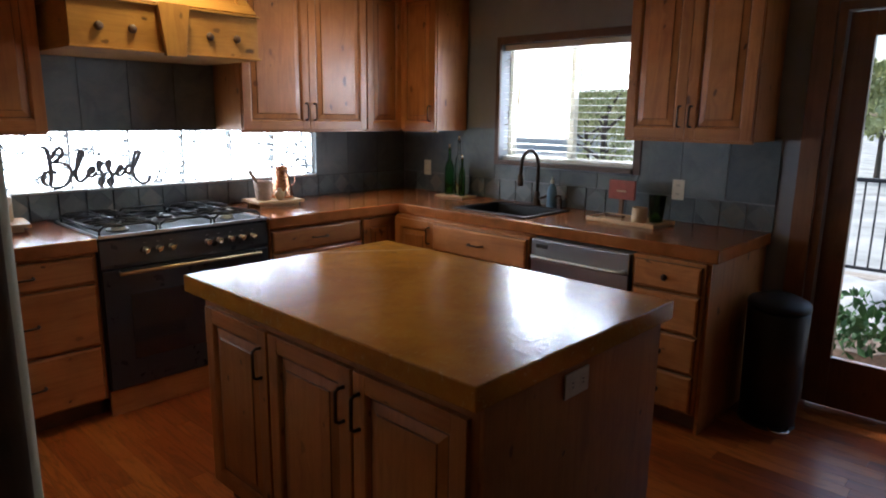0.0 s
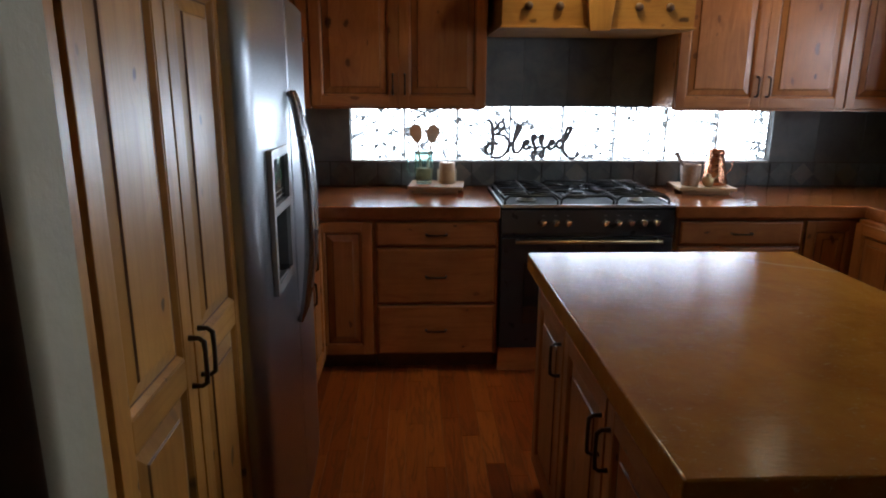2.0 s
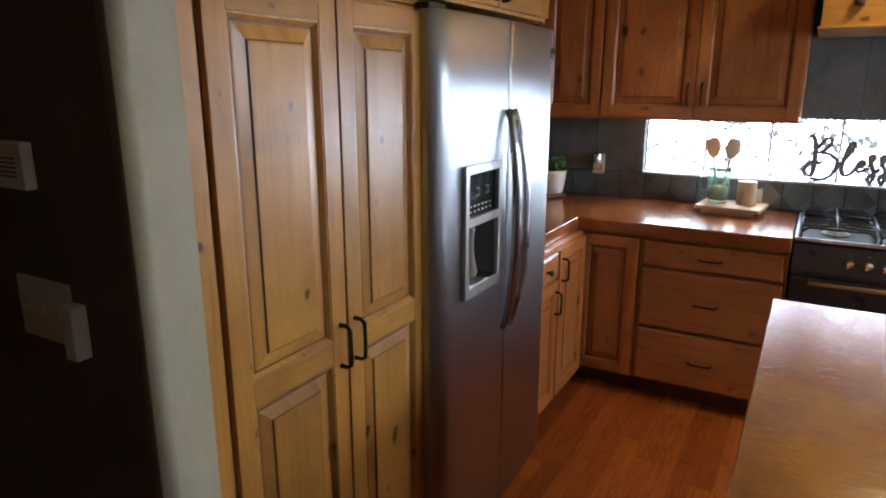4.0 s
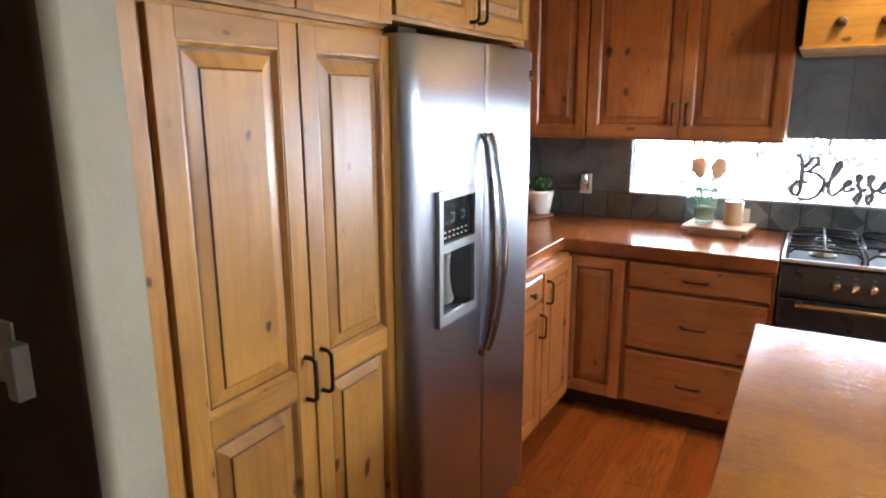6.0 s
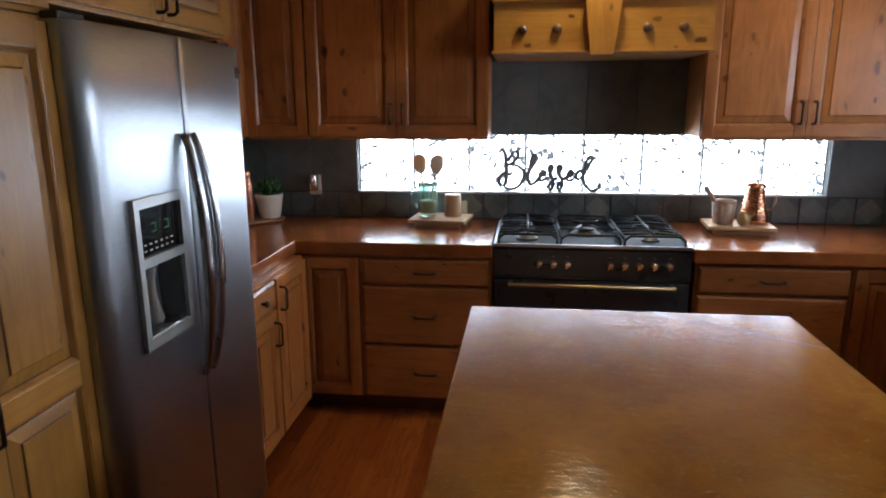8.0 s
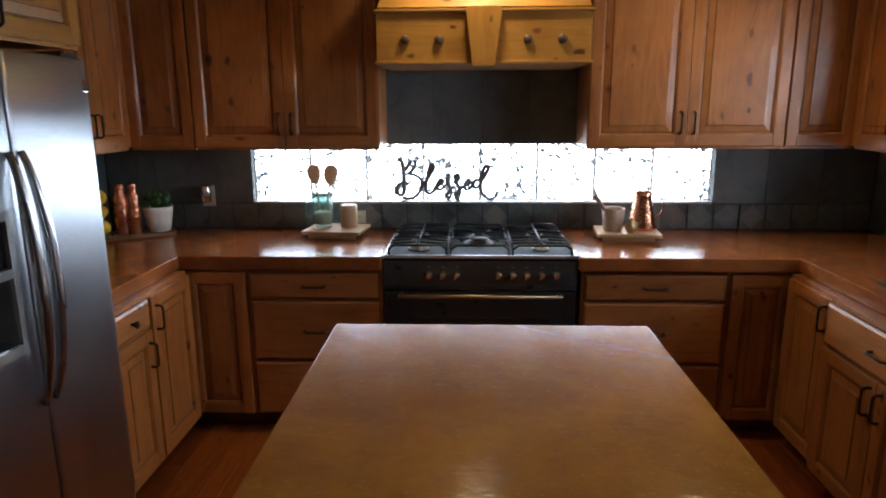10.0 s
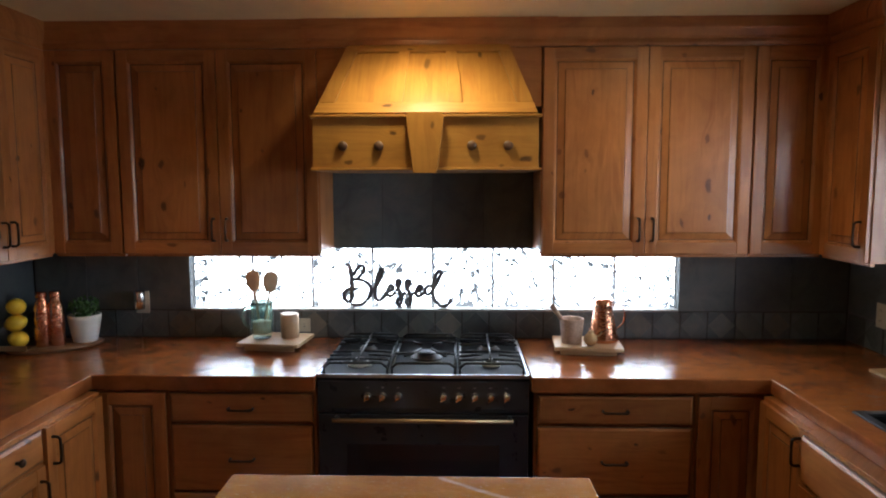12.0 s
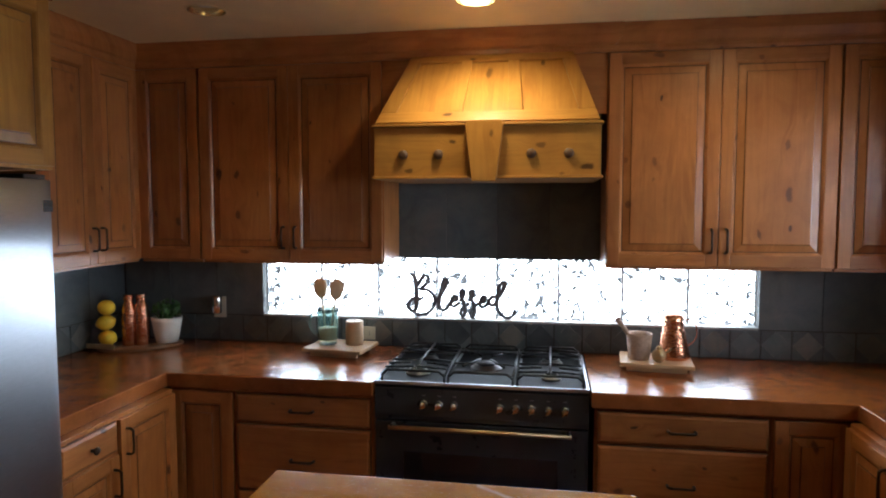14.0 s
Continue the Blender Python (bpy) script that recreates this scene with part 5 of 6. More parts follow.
# ---- outside ----
structure("ground", boxes((2.45, 600, -600, 600, -1.9, -1.6), (-600, 2.449, 0.25, 600, -1.9, -1.6)), GRASS, "dry grassy ground below the house", "ground")
deck = tagged(new("deck"), "weathered grey board deck outside the patio doors", "deck", "", "structure")
dk = finish("board", boxes((-0.069, 0.069, -4.2, 1.2, -0.085, -0.050)), DECKWOOD, 0.003)
for i in range(27):
    o = new("board", dk)
    o.parent = deck
    o.location = (2.50 + 0.145 * i, -3.0, 0)
part("deck_frame", boxes((2.42, 6.4, -7.1, -1.8, -0.30, -0.09)), DECKWOOD, deck)
for x in (2.6, 4.3, 6.2):
    for y in (-6.9, -2.0):
        part("post", boxes((x - 0.07, x + 0.07, y - 0.07, y + 0.07, -1.61, -0.301)), DECKWOOD, deck)
t = thing("deck_railing", pose(6.1, -7.0, -0.05), "black metal deck railing with thin balusters", "railing")
part("top_rail", boxes((-0.03, 0.03, 0, 5.1, 0.97, 1.01)), RAILBLACK, t)
part("bottom_rail", boxes((-0.02, 0.02, 0, 5.1, 0.08, 0.11)), RAILBLACK, t)
bal = finish("baluster", boxes((-0.008, 0.008, -0.008, 0.008, 0.11, 0.97)), RAILBLACK)
for i in range(44):
    o = new("baluster", bal)
    o.parent = t
    o.location.y = 0.06 + i * 0.115
for i in range(4):
    part("post", boxes((-0.03, 0.03, 0.0 + 1.68 * i, 0.06 + 1.68 * i, 0, 0.97)), RAILBLACK, t)
bm = bmesh.new()
bmesh.ops.create_grid(bm, x_segments=22, y_segments=22, size=0.5)
for v in bm.verts:
    r = max(abs(v.co.x), abs(v.co.y)) / 0.5
    v.co.z = max(0.0, 0.32 * (1 - r ** 3) + 0.05 * noise.noise(v.co * 6)) if r < 0.99 else 0.0
    v.co.x *= 1.5
solid("covered_furniture", bm, TARP, "low deck furniture under a pale grey sheet", "outdoor furniture", smooth=True, m=pose(4.3, -2.85, -0.049))


def leaf_cloud(bm, count, centre, spread, size):
    for _ in range(count):
        while True:
            p = Vector((random.uniform(-1, 1), random.uniform(-1, 1), random.uniform(-1, 1)))
            if p.length < 1 and noise.noise(p * 2.2 + Vector(centre)) > -0.22:
                break
        c = Vector(centre) + Vector((p.x * spread[0], p.y * spread[1], p.z * spread[2]))
        m = Euler((random.uniform(0, 6), random.uniform(0, 6), random.uniform(0, 6))).to_matrix()
        s = size * random.uniform(0.6, 1.3)
        q = [bm.verts.new(c + m @ Vector(o) * s) for o in ((-0.5, 0, 0), (0, -0.28, 0.06), (0.6, 0, 0), (0, 0.28, 0.06))]
        bm.faces.new(q)


def planter(m):
    t = thing("planter", m, "low planter with green leafy shrub on the deck", "plant")
    part("pot", lathe(bmesh.new(), [(0, 0), (0.15, 0), (0.19, 0.2), (0.20, 0.22), (0.17, 0.22), (0.16, 0.19), (0, 0.19)], 20), STONE, t)
    bm = bmesh.new()
    leaf_cloud(bm, 320, (0, 0, 0.34), (0.30, 0.30, 0.2), 0.07)
    part("leaves", bm, LEAF, t)


planter(pose(3.0, -3.22, -0.049))
planter(pose(3.15, -3.65, -0.049))


def tree(m, hgt, rad, n, size):
    t = thing("tree", m, "leafy spring tree beyond the window", "tree", "garden trees")
    bm = bmesh.new()
    tube(bm, spline([(0, 0, 0), (0.06, 0.03, hgt * 0.25), (-0.05, 0.05, hgt * 0.5), (0.04, -0.03, hgt * 0.85)], 4), [0.17 * (1 - 0.065 * k) for k in range(13)], 8)
    for k in range(9):
        a = k * 2.4
        z = hgt * (0.32 + 0.055 * k)
        e = rad * random.uniform(0.6, 0.95) * (1 - 0.05 * k)
        tube(bm, [(0, 0, z), (e * 0.5 * math.cos(a), e * 0.5 * math.sin(a), z + 0.10 * hgt), (e * math.cos(a), e * math.sin(a), z + 0.16 * hgt)], [0.06, 0.04, 0.015], 6)
    part("trunk", bm, BARK, t)
    bm = bmesh.new()
    for k in range(14):
        a = k * 2.4
        rr = rad * random.uniform(0.3, 0.75)
        leaf_cloud(bm, n // 14, (rr * math.cos(a), rr * math.sin(a), hgt * random.uniform(0.42, 0.95)), (rad * 0.42, rad * 0.42, hgt * 0.13), size)
    tagged(part("crown", bm, TREELEAF, t), kind="stuff")


tree(pose(17, 6.6, -1.6), 4.6, 1.6, 3000, 0.16)
tree(pose(40, 3.3, -1.6), 6.2, 4.0, 3200, 0.42)
tree(pose(24, 11.5, -1.6), 5.4, 2.4, 2600, 0.24)
tree(pose(46, -1.0, -1.6), 6.6, 4.2, 3000, 0.42)
t = thing("neighbour_house", pose(52, 30, -1.6, 0, 0, 20), "pale low neighbouring house with shallow roof", "house")
part("wall", boxes((-5, 5, -4, 4, 0, 2.3)), SIDING, t)
bm = bmesh.new()
va = [bm.verts.new(p) for p in ((-5.5, -4.5, 2.3), (5.5, -4.5, 2.3), (5.5, 4.5, 2.3), (-5.5, 4.5, 2.3), (-5.5, 0, 3.6), (5.5, 0, 3.6))]
for f in ((0, 1, 5, 4), (2, 3, 4, 5), (0, 4, 3), (1, 2, 5), (0, 3, 2, 1)):
    bm.faces.new([va[i] for i in f])
part("roof", bm, ROOFING, t)


# ---- small things: north counter ----
def stand(m, label, w, d, kind="tray"):
    """A low wooden riser on two cleats."""
    t = thing("wooden_riser", m, label, "tray", "wooden risers")
    part("top_board", boxes((-w / 2, w / 2, -d / 2, d / 2, 0.024, 0.042)), BEECH, t, bevel=0.003)
    for y in (-d / 2 + 0.025, d / 2 - 0.045):
        part("cleat", boxes((-w / 2 + 0.03, w / 2 - 0.03, y, y + 0.02, 0.0, 0.0238)), BEECH, t, bevel=0.002)
    return t


CZ = CZ1 + 0.0006
stand(pose(-0.775, -0.200, CZ, 0, 0, -6), "pale wooden riser board holding a jug and candle", 0.315, 0.255)
stand(pose(0.785, -0.250, CZ, 0, 0, -5), "pale wooden riser board holding mortar and copper pitcher", 0.325, 0.245)
ZT = CZ + 0.0426


def glass_mug(m):
    t = thing("glass_mug", m, "aqua glass handled mug holding wooden spoons", "mug")
    prof = [(0, 0), (0.044, 0), (0.047, 0.006), (0.043, 0.016), (0.052, 0.03), (0.056, 0.09), (0.054, 0.16), (0.057, 0.188), (0.053, 0.188), (0.050, 0.16), (0.052, 0.09), (0.048, 0.032), (0.036, 0.022), (0, 0.020)]
    part("bowl", lathe(bmesh.new(), prof, 32, wave=lambda a, h: 1 + (0.012 * math.cos(10 * a) if h > 0.05 else 0)), AQUA, t)
    bm = bmesh.new()
    tube(bm, spline([(-0.052, 0, 0.155), (-0.085, 0, 0.15), (-0.098, 0, 0.11), (-0.085, 0, 0.065), (-0.052, 0, 0.05)], 6), 0.0075, 10)
    part("handle", bm, AQUA, t, smooth=True)
    part("dry_fill", lathe(bmesh.new(), [(0, 0.024), (0.045, 0.026), (0.046, 0.085), (0.03, 0.09), (0, 0.092)], 20), BEECH_V, t, "pale dry goods in the bottom")
    return t


MUG = (-0.850, -0.190)
glass_mug(pose(*MUG, ZT))


SPOONWOOD = plain("bare_spoon_wood", (0.68, 0.53, 0.35), 0.7, var=0.1, scale=30)


def spoon(m, label):
    t = thing("wooden_spoon", m, label, "spoon", "wooden spoons")
    bm = bmesh.new()
    tube(bm, [(0, 0, 0.0), (0, 0, 0.1), (0, 0, 0.150)], [0.006, 0.0055, 0.006], 8)
    part("shaft", bm, SPOONWOOD, t, smooth=True)
    bm = bmesh.new()
    bmesh.ops.create_uvsphere(bm, u_segments=16, v_segments=10, radius=1.0)
    for v in bm.verts:
        v.co = Vector((v.co.x * (0.038 + 0.007 * v.co.z), v.co.y * 0.009 - (0.006 if v.co.y > 0 else 0) * (1 - v.co.x ** 2), 0.196 + v.co.z * 0.056))
    part("bowl", bm, SPOONWOOD, t, smooth=True)


spoon(pose(MUG[0] - 0.016, MUG[1] + 0.004, ZT + 0.094, -3, -8, 0), "pale wooden spoon standing in the glass mug")
spoon(pose(MUG[0] + 0.020, MUG[1] - 0.004, ZT + 0.094, 3, 9, 12), "darker wooden spoon standing in the glass mug")
t = thing("whisk", pose(MUG[0] + 0.030, MUG[1] + 0.012, ZT + 0.094, 0, 12, 0), "thin wire whisk standing in the glass mug", "whisk")
for k in range(4):
    bm = bmesh.new()
    a = math.pi * k / 4
    tube(bm, spline([(0, 0, 0.06), (0.022 * math.cos(a), 0.022 * math.sin(a), 0.12), (0, 0, 0.165), (-0.022 * math.cos(a), -0.022 * math.sin(a), 0.12), (0, 0, 0.06)], 6), 0.001, 5)
    part("wire", bm, CHROME, t)
bm = bmesh.new()
tube(bm, [(0, 0, 0), (0, 0, 0.065)], 0.005, 8)
part("grip", bm, CHROME, t)
t = thing("candle", pose(-0.712, -0.170, ZT), "plain tan pillar candle on the riser", "candle")
part("wax", lathe(bmesh.new(), [(0, 0), (0.044, 0), (0.046, 0.003), (0.046, 0.118), (0.043, 0.122), (0.034, 0.119), (0, 0.117)], 28), WAX, t)
bm = bmesh.new()
tube(bm, [(0, 0, 0.116), (0.002, 0, 0.13)], 0.0014, 6)
part("wick", bm, DARKGREY, t)

t = thing("mortar", pose(0.708, -0.262, ZT), "grey stone mortar with a pestle in it", "mortar")
part("bowl", lathe(bmesh.new(), [(0, 0), (0.046, 0), (0.049, 0.006), (0.055, 0.07), (0.060, 0.118), (0.058, 0.122), (0.051, 0.118), (0.046, 0.06), (0.03, 0.03), (0, 0.026)], 28), STONE, t)
t = thing("pestle", pose(0.712, -0.262, ZT + 0.0415, 6, -36, 0), "grey stone pestle leaning in the mortar", "pestle")
part("rod", lathe(bmesh.new(), [(0, 0), (0.012, 0.003), (0.015, 0.012), (0.011, 0.04), (0.011, 0.15), (0.014, 0.180), (0.010, 0.186), (0, 0.187)], 16), STONE, t)

t = thing("copper_pitcher", pose(0.868, -0.225, ZT), "hammered copper pitcher with flared base", "pitcher")
prof = [(0, 0), (0.070, 0), (0.076, 0.004), (0.078, 0.016), (0.066, 0.06), (0.052, 0.13), (0.044, 0.180), (0.047, 0.198), (0.044, 0.199), (0.041, 0.18), (0.048, 0.13), (0.06, 0.06), (0.068, 0.02), (0, 0.012)]
part("vessel", lathe(bmesh.new(), prof, 36), COPPER, t)
bm = lathe(bmesh.new(), [(0.046, 0.199), (0.048, 0.203), (0.02, 0.210), (0, 0.211)], 28)
part("lid", bm, COPPER, t)
bm = bmesh.new()
tube(bm, spline([(0.044, 0, 0.180), (0.085, 0, 0.185), (0.105, 0, 0.14), (0.098, 0, 0.09), (0.066, 0, 0.06)], 6), 0.0028, 8)
part("handle", bm, COPPER, t, smooth=True)
t = thing("ball_ornament", pose(0.790, -0.322, ZT), "small shiny brass pot on the riser", "ornament")
part("ball", lathe(bmesh.new(), [(0, 0), (0.014, 0), (0.026, 0.010), (0.033, 0.028), (0.030, 0.046), (0.018, 0.058), (0.014, 0.060), (0.016, 0.066), (0.010, 0.074), (0, 0.076)], 24), BRASS, t)
bm = bmesh.new()
tube(bm, spline([(0.030, 0, 0.045), (0.045, 0, 0.052), (0.052, 0, 0.066)], 4), 0.004, 8)
part("spout", bm, BRASS, t, smooth=True)


# the script word on the sill, one or two strokes a letter
def word_sign():
    t = thing("word_sign", pose(-0.465, 0.022, GB_B + 0.0125), "grey metal script sign reading Blessed on the sill", "sign")
    k = 0.00304
    ess = [(0, 29), (5, 39), (7, 46), (4, 49), (0, 45), (2, 35), (7, 25), (9, 12), (6, 3), (1, 5), (1, 12), (9, 20), (16, 27)]
    ee = [(0, 27), (8, 29), (12, 35), (9, 39), (4, 35), (1, 26), (4, 20), (11, 22), (17, 28)]
    bee = [(2, 76), (8, 75), (12, 66), (14, 46), (14, 26), (12, 12), (7, 9), (1, 14), (0, 23), (5, 31), (15, 34), (23, 30)]
    bowls = [(17, 56), (23, 68), (30, 74), (36, 71), (34, 61), (24, 52), (20, 49), (34, 48), (44, 41), (48, 31), (44, 17), (34, 6), (20, 3), (10, 6)]
    ell = [(47, 26), (57, 37), (67, 56), (70, 64), (67, 68), (62, 64), (58, 46), (55, 27), (56, 16), (62, 12), (70, 17), (75, 26)]
    bowl = [(155, 37), (150, 39), (144, 33), (144, 26), (149, 22), (154, 27), (157, 32)]
    stem = [(157, 31), (167, 49), (172, 61), (170, 65), (164, 62), (159, 46), (157, 29), (159, 16), (167, 5), (177, 2), (186, 7), (188, 14), (185, 15)]
    for name, dx, strokes in (("letter_B", 0, (bee, bowls)), ("letter_l", 0, (ell,)), ("letter_e", 75, (ee,)), ("letter_s", 93, (ess,)), ("letter_s", 109.5, (ess,)), ("letter_e", 126, (ee,)), ("letter_d", 0, (bowl, stem))):
        bm = bmesh.new()
        for st in strokes:
            pts = spline([((x + dx) * k, 0, z * k + 0.004) for x, z in st], 6)
            for _ in range(5):
                pts = [pts[0]] + [(p + 2 * q + r) / 4 for p, q, r in zip(pts, pts[1:], pts[2:])] + [pts[-1]]
            n = len(pts)
            rad = []
            for i in range(n):
                d = pts[min(i + 1, n - 1)] - pts[max(i - 1, 0)]
                down = abs(d.z) / (d.length + 1e-6)
                rad.append(0.0090 + 0.0026 * down ** 2 * (1.7 if st is bee else 1.0))
            tube(bm, pts, rad, 10, 0.5)
        part(name, bm, SIGNMETAL, t)
    for x in (0.030, 0.285, 0.335, 0.520):
        part("foot", boxes((x, x + 0.03, -0.004, 0.004, 0.0, 0.006)), SIGNMETAL, t)


word_sign()


# ---- corner group on the west counter ----
t = thing("wooden_tray", pose(-1.885, -0.245, CZ, 0, 0, 34), "oval dark wooden board under plant and bottles", "tray")
bm = lathe(bmesh.new(), [(0, 0.0), (0.205, 0.0), (0.215, 0.006), (0.215, 0.014), (0.208, 0.018), (0, 0.018)], 40)
for v in bm.verts:
    v.co.y *= 0.58
part("board", bm, DARKWOOD, t)
ZB = CZ + 0.0186


def pot_plant(m):
    t = thing("potted_herb", m, "small green herb in ribbed white pot", "plant")
    prof = [(0, 0), (0.054, 0), (0.057, 0.004)]
    for k in range(9):
        z = 0.03 + k * 0.008
        prof += [(0.0575 + z * 0.17, z), (0.0595 + z * 0.17, z + 0.004)]
    prof += [(0.078, 0.118), (0.080, 0.138), (0.074, 0.138), (0.070, 0.12), (0, 0.118)]
    part("pot", lathe(bmesh.new(), prof, 36), WHITEPOT, t)
    part("soil", lathe(bmesh.new(), [(0.069, 0.1195), (0.04, 0.124), (0, 0.126)], 20), SOIL, t)
    bm = bmesh.new()
    leaf_cloud(bm, 220, (0, 0, 0.178), (0.072, 0.072, 0.055), 0.026)
    part("leaves", bm, LEAF, t)
    bm = bmesh.new()
    for k in range(12):
        a = k * 2.4
        tube(bm, [(0.02 * math.cos(a), 0.02 * math.sin(a), 0.122), (0.045 * math.cos(a), 0.045 * math.sin(a), 0.19)], 0.0014, 5)
    part("stems", bm, LEAF, t)


pot_plant(pose(-1.775, -0.175, ZB))
BOT = thing("copper_bottle", pose(-1.868, -0.262, ZB), "tall hammered copper water bottle", "bottle", "copper bottles")
part("vessel", lathe(bmesh.new(), [(0, 0), (0.034, 0), (0.037, 0.004), (0.037, 0.17), (0.034, 0.20), (0.025, 0.228), (0.023, 0.24), (0.023, 0.246), (0, 0.246)], 28), COPPER, BOT)
part("cap", lathe(bmesh.new(), [(0.0255, 0.2465), (0.026, 0.250), (0.026, 0.270), (0.024, 0.273), (0, 0.273)], 24), COPPER, BOT)
copy_thing(BOT, pose(-1.922, -0.290, ZB))
LX, LY = -2.012, -0.348
t = thing("fruit_stand", pose(LX, LY, ZB), "small wire and wood stand holding stacked lemons", "stand")
part("base", boxes((-0.075, 0.075, -0.05, 0.05, 0, 0.006)), DARKWOOD, t, bevel=0.002)
part("lettered_rail", boxes((-0.08, 0.08, -0.056, -0.0505, 0.0, 0.026)), BRASS, t, "pierced brass front rail", 0.002)
lm = bmesh.new()
bmesh.ops.create_uvsphere(lm, u_segments=20, v_segments=14, radius=0.041)
for v in lm.verts:
    u = v.co.x / 0.041
    v.co.x *= 1.12 + 0.12 * max(0, abs(u) - 0.8) / 0.2
lemon_me = finish("lemon", lm, LEMON, smooth=True)
for k in range(3):
    o = new("lemon", lemon_me)
    o.matrix_world = pose(LX + (0.004, -0.004, 0.003)[k], LY, ZB + 0.0068 + 0.041 + 0.0805 * k, 10 * k, (8, -12, 16)[k], 40 * k)
    tagged(o, "ripe yellow lemon in an upright stack", "lemon", "stacked lemons")


# ---- outlets and switches ----
def outlet(m, label, nightlight=False, kind="outlet", w=0.072, h=0.118):
    t = thing("wall_" + kind, m, label, kind)
    part("plate", boxes((-w / 2, w / 2, -0.006, 0, -h / 2, h / 2)), IVORY, t, bevel=0.002)
    if kind == "outlet":
        for z in (-0.026, 0.026):
            s = part("socket", boxes((-0.017, 0.017, -0.0078, -0.006, z - 0.014, z + 0.014)), IVORY, t, bevel=0.001)
            for x in (-0.007, 0.005):
                part("slot", boxes((x, x + 0.0025, -0.0084, -0.0078, z - 0.004, z + 0.006)), DARKGREY, s)
    else:
        n = max(1, round(w / 0.06))
        for i in range(n):
            x = -w / 2 + w * (i + 0.5) / n
            part("toggle", boxes((x - 0.005, x + 0.005, -0.017, -0.006, -0.006, 0.010)), IVORY, t, bevel=0.001)
    return t


outlet(pose(-1.552, -0.0012, 1.110, 0, 0, 0), "ivory wall outlet on the slate backsplash")
t = thing("plug_in_freshener", pose(-1.553, -0.0102, 1.125), "metallic plug-in holder fixed to the outlet", "air freshener")
part("shell", lathe(bmesh.new(), [(0, -0.045), (0.026, -0.045), (0.029, -0.038), (0.029, 0.045), (0.026, 0.052), (0, 0.052)], 20, (0, -0.031, 0)), CHROME, t)
outlet(pose(-0.705, -0.0012, 0.988, 0, 90, 0), "ivory wall outlet low on the backsplash")
outlet(EM @ pose(0.283, -0.0095, 1.105), "ivory wall outlet beside the sink")
outlet(EM @ pose(2.36, -0.0095, 1.105), "ivory wall outlet on the slate wall")
# on the island's end
t = outlet(pose(-0.052, -3.0975, 0.800, 0, 90, 0), "ivory outlet plate on the island end")
# on the wall beyond the pantry
outlet(pose(-1.640, -3.2525, 1.170), "ivory three-toggle switch plate on the brown wall", kind="switch", w=0.165, h=0.120)
t = thing("intercom", pose(-1.660, -3.2525, 1.440), "small ivory wall control box", "control box")
part("shell", boxes((-0.05, 0.05, -0.022, 0, -0.042, 0.042)), IVORY, t, bevel=0.005)
part("grille", boxes(*[(-0.03, 0.03, -0.0228, -0.0222, -0.02 + 0.008 * i, -0.017 + 0.008 * i) for i in range(5)]), DARKGREY, t)
t = thing("plug_in_sensor", pose(-1.534, -3.2525, 1.150), "pale plug-in night light beside the switch", "night light")
part("shell", boxes((-0.017, 0.017, -0.030, 0, -0.05, 0.05)), IVORY, t, bevel=0.004)

# ---- sink wall group ----
t = thing("wooden_tray", pose(2.045, -0.72, CZ, 0, 0, 5), "small wooden tray under glass bottles", "tray")
part("board", boxes((-0.09, 0.09, -0.13, 0.13, 0, 0.014)), BEECH, t, bevel=0.003)
ZS = CZ + 0.0146


def bottle(m, label, mat, r, h, neck):
    t = thing("glass_bottle", m, label, "bottle", "glass bottles")
    part("vessel", lathe(bmesh.new(), [(0, 0), (r * 0.94, 0), (r, 0.008), (r, h * 0.55), (r * 0.8, h * 0.66), (neck, h * 0.78), (neck, h * 0.97), (neck * 1.25, h * 0.975), (neck * 1.25, h), (neck * 0.7, h), (neck * 0.7, h * 0.8), (r * 0.8, h * 0.55), (r * 0.8, 0.012), (0, 0.01)], 24), mat, t)
    part("stopper", lathe(bmesh.new(), [(0, h * 0.96), (neck * 0.66, h * 0.96), (neck * 0.68, h + 0.0006), (neck * 1.1, h + 0.001), (neck * 0.8, h + 0.03), (0, h + 0.032)], 14), CHROME, t)


bottle(pose(2.045, -0.655, ZS), "tall green glass oil bottle beside the window", GREENGLASS, 0.036, 0.34, 0.012)
bottle(pose(2.05, -0.745, ZS), "clear glass bottle with a metal spout", PALEGLASS, 0.032, 0.40, 0.011)
bottle(pose(2.02, -0.805, ZS), "slim green glass vinegar bottle", GREENGLASS, 0.026, 0.27, 0.010)
t = thing("wooden_tray", pose(1.925, -2.20, CZ, 0, 0, -4), "shallow wooden tray beside the sink", "tray")
part("board", boxes((-0.12, 0.12, -0.22, 0.22, 0, 0.010)), BEECH, t, bevel=0.003)
for d in ((-0.12, -0.108, -0.22, 0.22), (0.108, 0.12, -0.22, 0.22), (-0.108, 0.108, -0.22, -0.208), (-0.108, 0.108, 0.208, 0.22)):
    part("rim", boxes((d[0], d[1], d[2], d[3], 0.0102, 0.022)), BEECH, t, bevel=0.002)
ZR = CZ + 0.0106
t = thing("candle", pose(1.895, -2.275, ZR), "tan candle in a straight cup on the tray", "candle")
part("cup", lathe(bmesh.new(), [(0, 0), (0.040, 0), (0.043, 0.004), (0.043, 0.085), (0.039, 0.088), (0.037, 0.075), (0, 0.072)], 24), WAX, t)
t = thing("glass_tumbler", pose(1.99, -2.33, ZR), "green glass tumbler on the tray", "glass")
part("glass", lathe(bmesh.new(), [(0, 0), (0.038, 0), (0.050, 0.15), (0.047, 0.15), (0.035, 0.01), (0, 0.008)], 24), GREENGLASS, t)
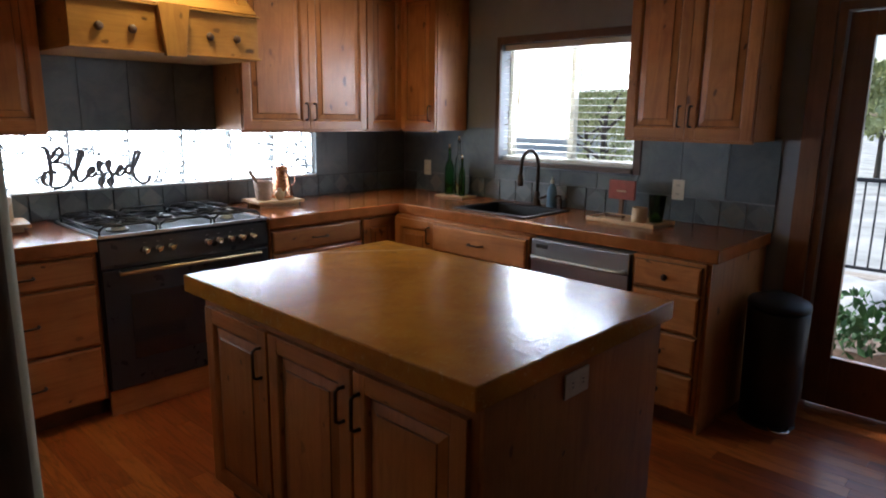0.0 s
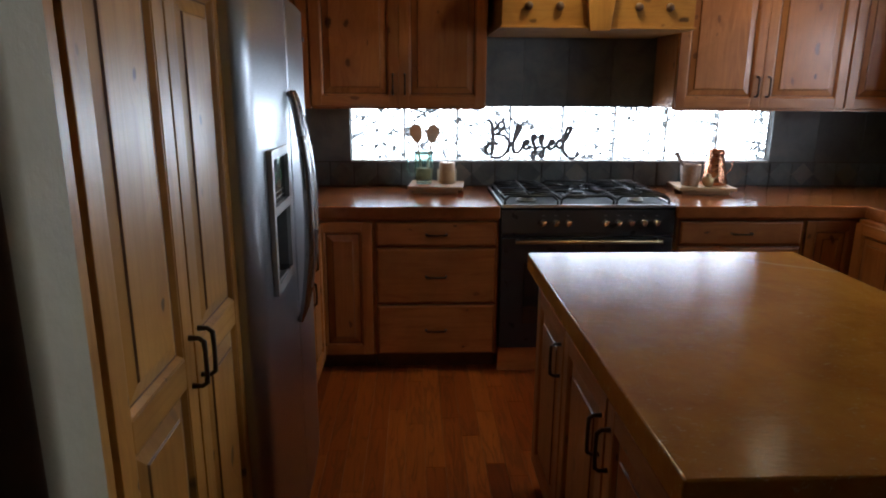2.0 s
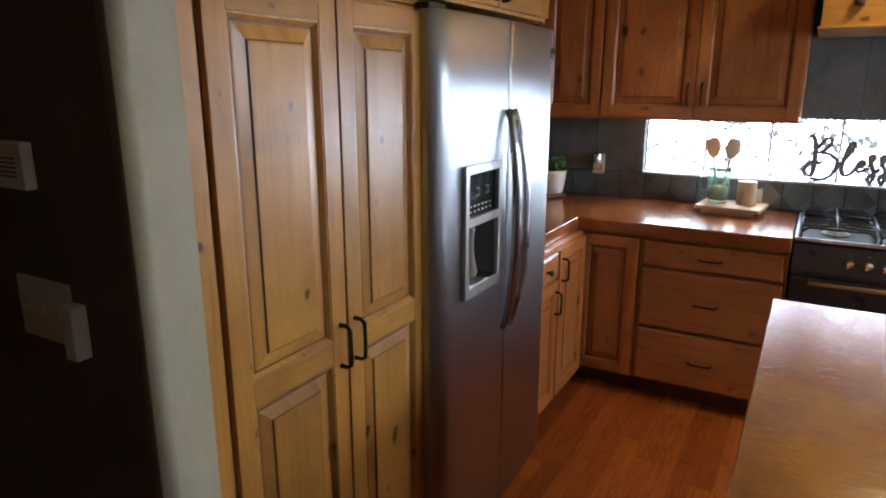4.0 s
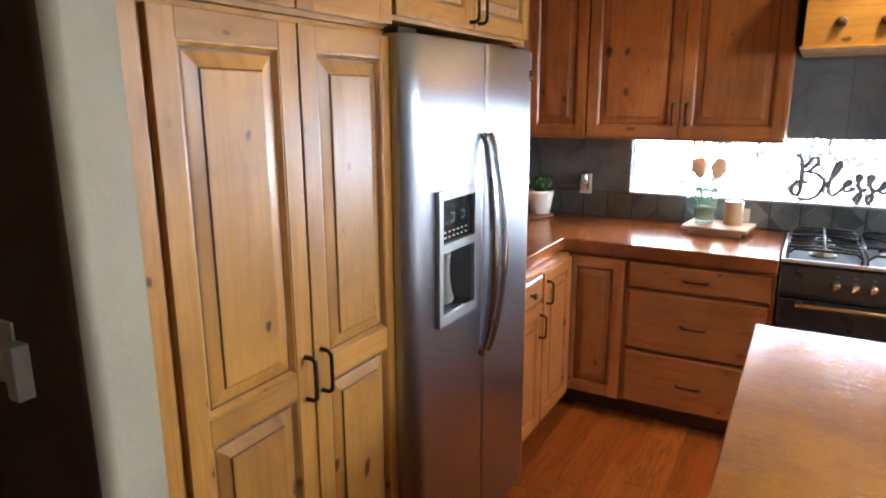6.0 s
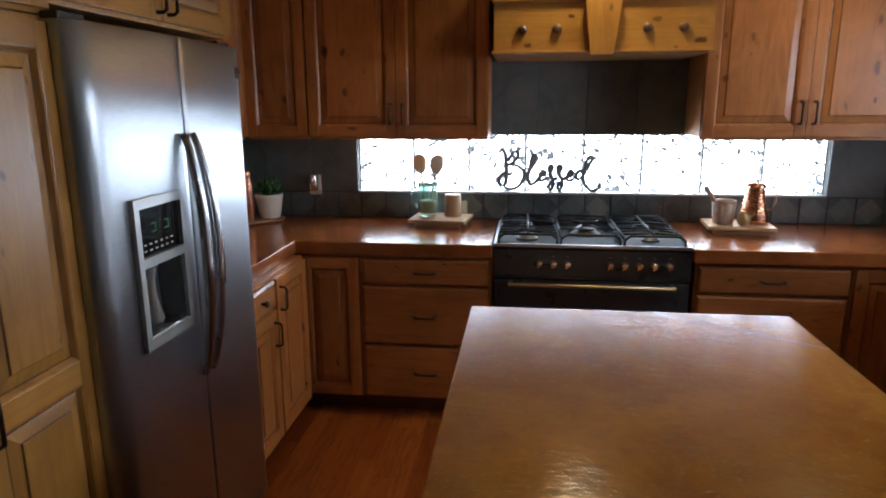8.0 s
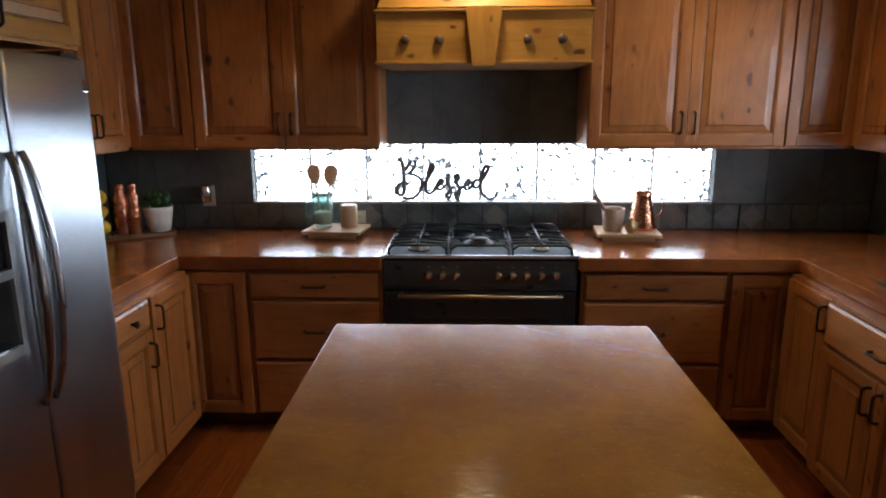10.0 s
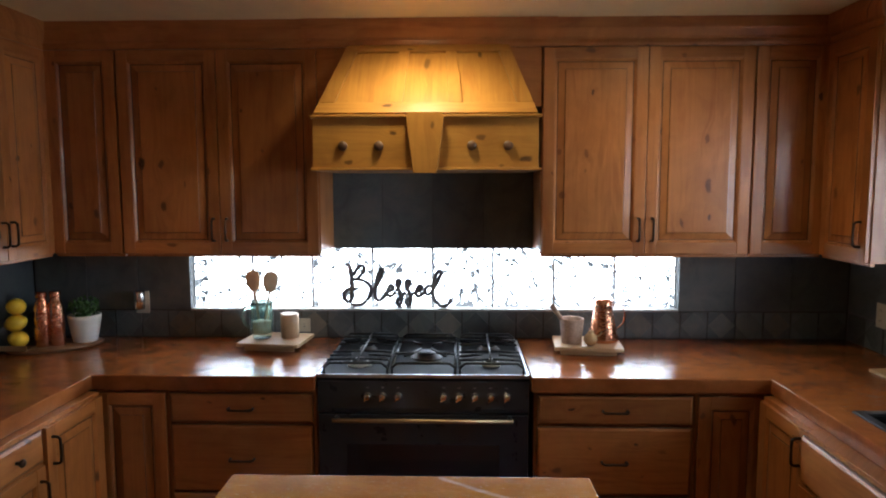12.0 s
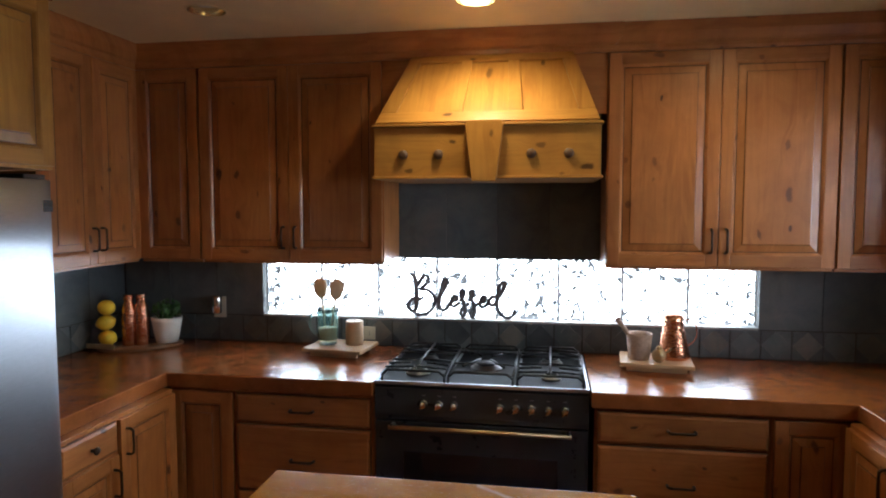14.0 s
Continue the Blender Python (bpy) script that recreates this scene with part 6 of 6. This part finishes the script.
t = thing("small_sign", pose(2.06, -2.07, CZ, 0, 0, -90), "small faded red wooden sign on a stand", "sign")
part("board", boxes((-0.085, 0.085, -0.010, 0.010, 0.11, 0.225)), REDPAINT, t, bevel=0.003)
part("stand_post", boxes((-0.012, 0.012, -0.008, 0.008, 0.010, 0.1095)), DARKWOOD, t)
part("stand_foot", boxes((-0.07, 0.07, -0.035, 0.035, 0, 0.0098)), DARKWOOD, t)
part("writing_bar", boxes((-0.030, 0.030, -0.0125, -0.0105, 0.155, 0.166)), WAX, t)
t = thing("bark_tray", pose(1.90, -2.12, ZR), "dark scrub brush lying on the tray", "brush")
part("back", boxes((-0.022, 0.022, -0.055, 0.055, 0.014, 0.026)), DARKWOOD, t, bevel=0.004)
part("bristles", boxes((-0.018, 0.018, -0.05, 0.05, 0.0, 0.0138)), WAX, t)
t.name = "scrub_brush"


# ---- oak strip floor ----
fl = bpy.data.objects["floor"]
WP = 0.083
lens = (0.45, 0.62, 0.8, 1.0, 1.25)
planks = {}
for ln in lens:
    planks[ln] = finish("floor_board", boxes((-WP / 2 + 0.0004, WP / 2 - 0.0004, 0.0006, ln - 0.0006, -0.0118, 0.0)), FLOOR, 0.0007)
rest = bmesh.new()
rng = random.Random(5)
x = FARW + WP / 2
while x < EAST + 0.2:
    y = SOUTH - rng.uniform(0, 0.8)
    while y < (0.0 if x > WEST else -3.2):
        ln = rng.choice(lens)
        y1 = y + ln
        near = -1.62 < x < 2.2 and y1 > -4.3 and y < -0.55
        hid = (ISX0 + 0.12 < x < ISX1 - 0.12 and y > ISY0 + 0.15 and y1 < ISY1 - 0.15)
        if near and not hid:
            o = new("floor_board", planks[ln])
            o.parent = fl
            o.location = (x, y, 0)
        elif not hid:
            box(rest, x - WP / 2 + 0.0006, x + WP / 2 - 0.0006, max(y, SOUTH) + 0.0008, min(y1, 0.0 if x > WEST else -3.14) - 0.0008, -0.0118, -0.0004)
        y = y1
    x += WP
tagged(part("floor_boards", rest, FLOOR, fl), kind="stuff")
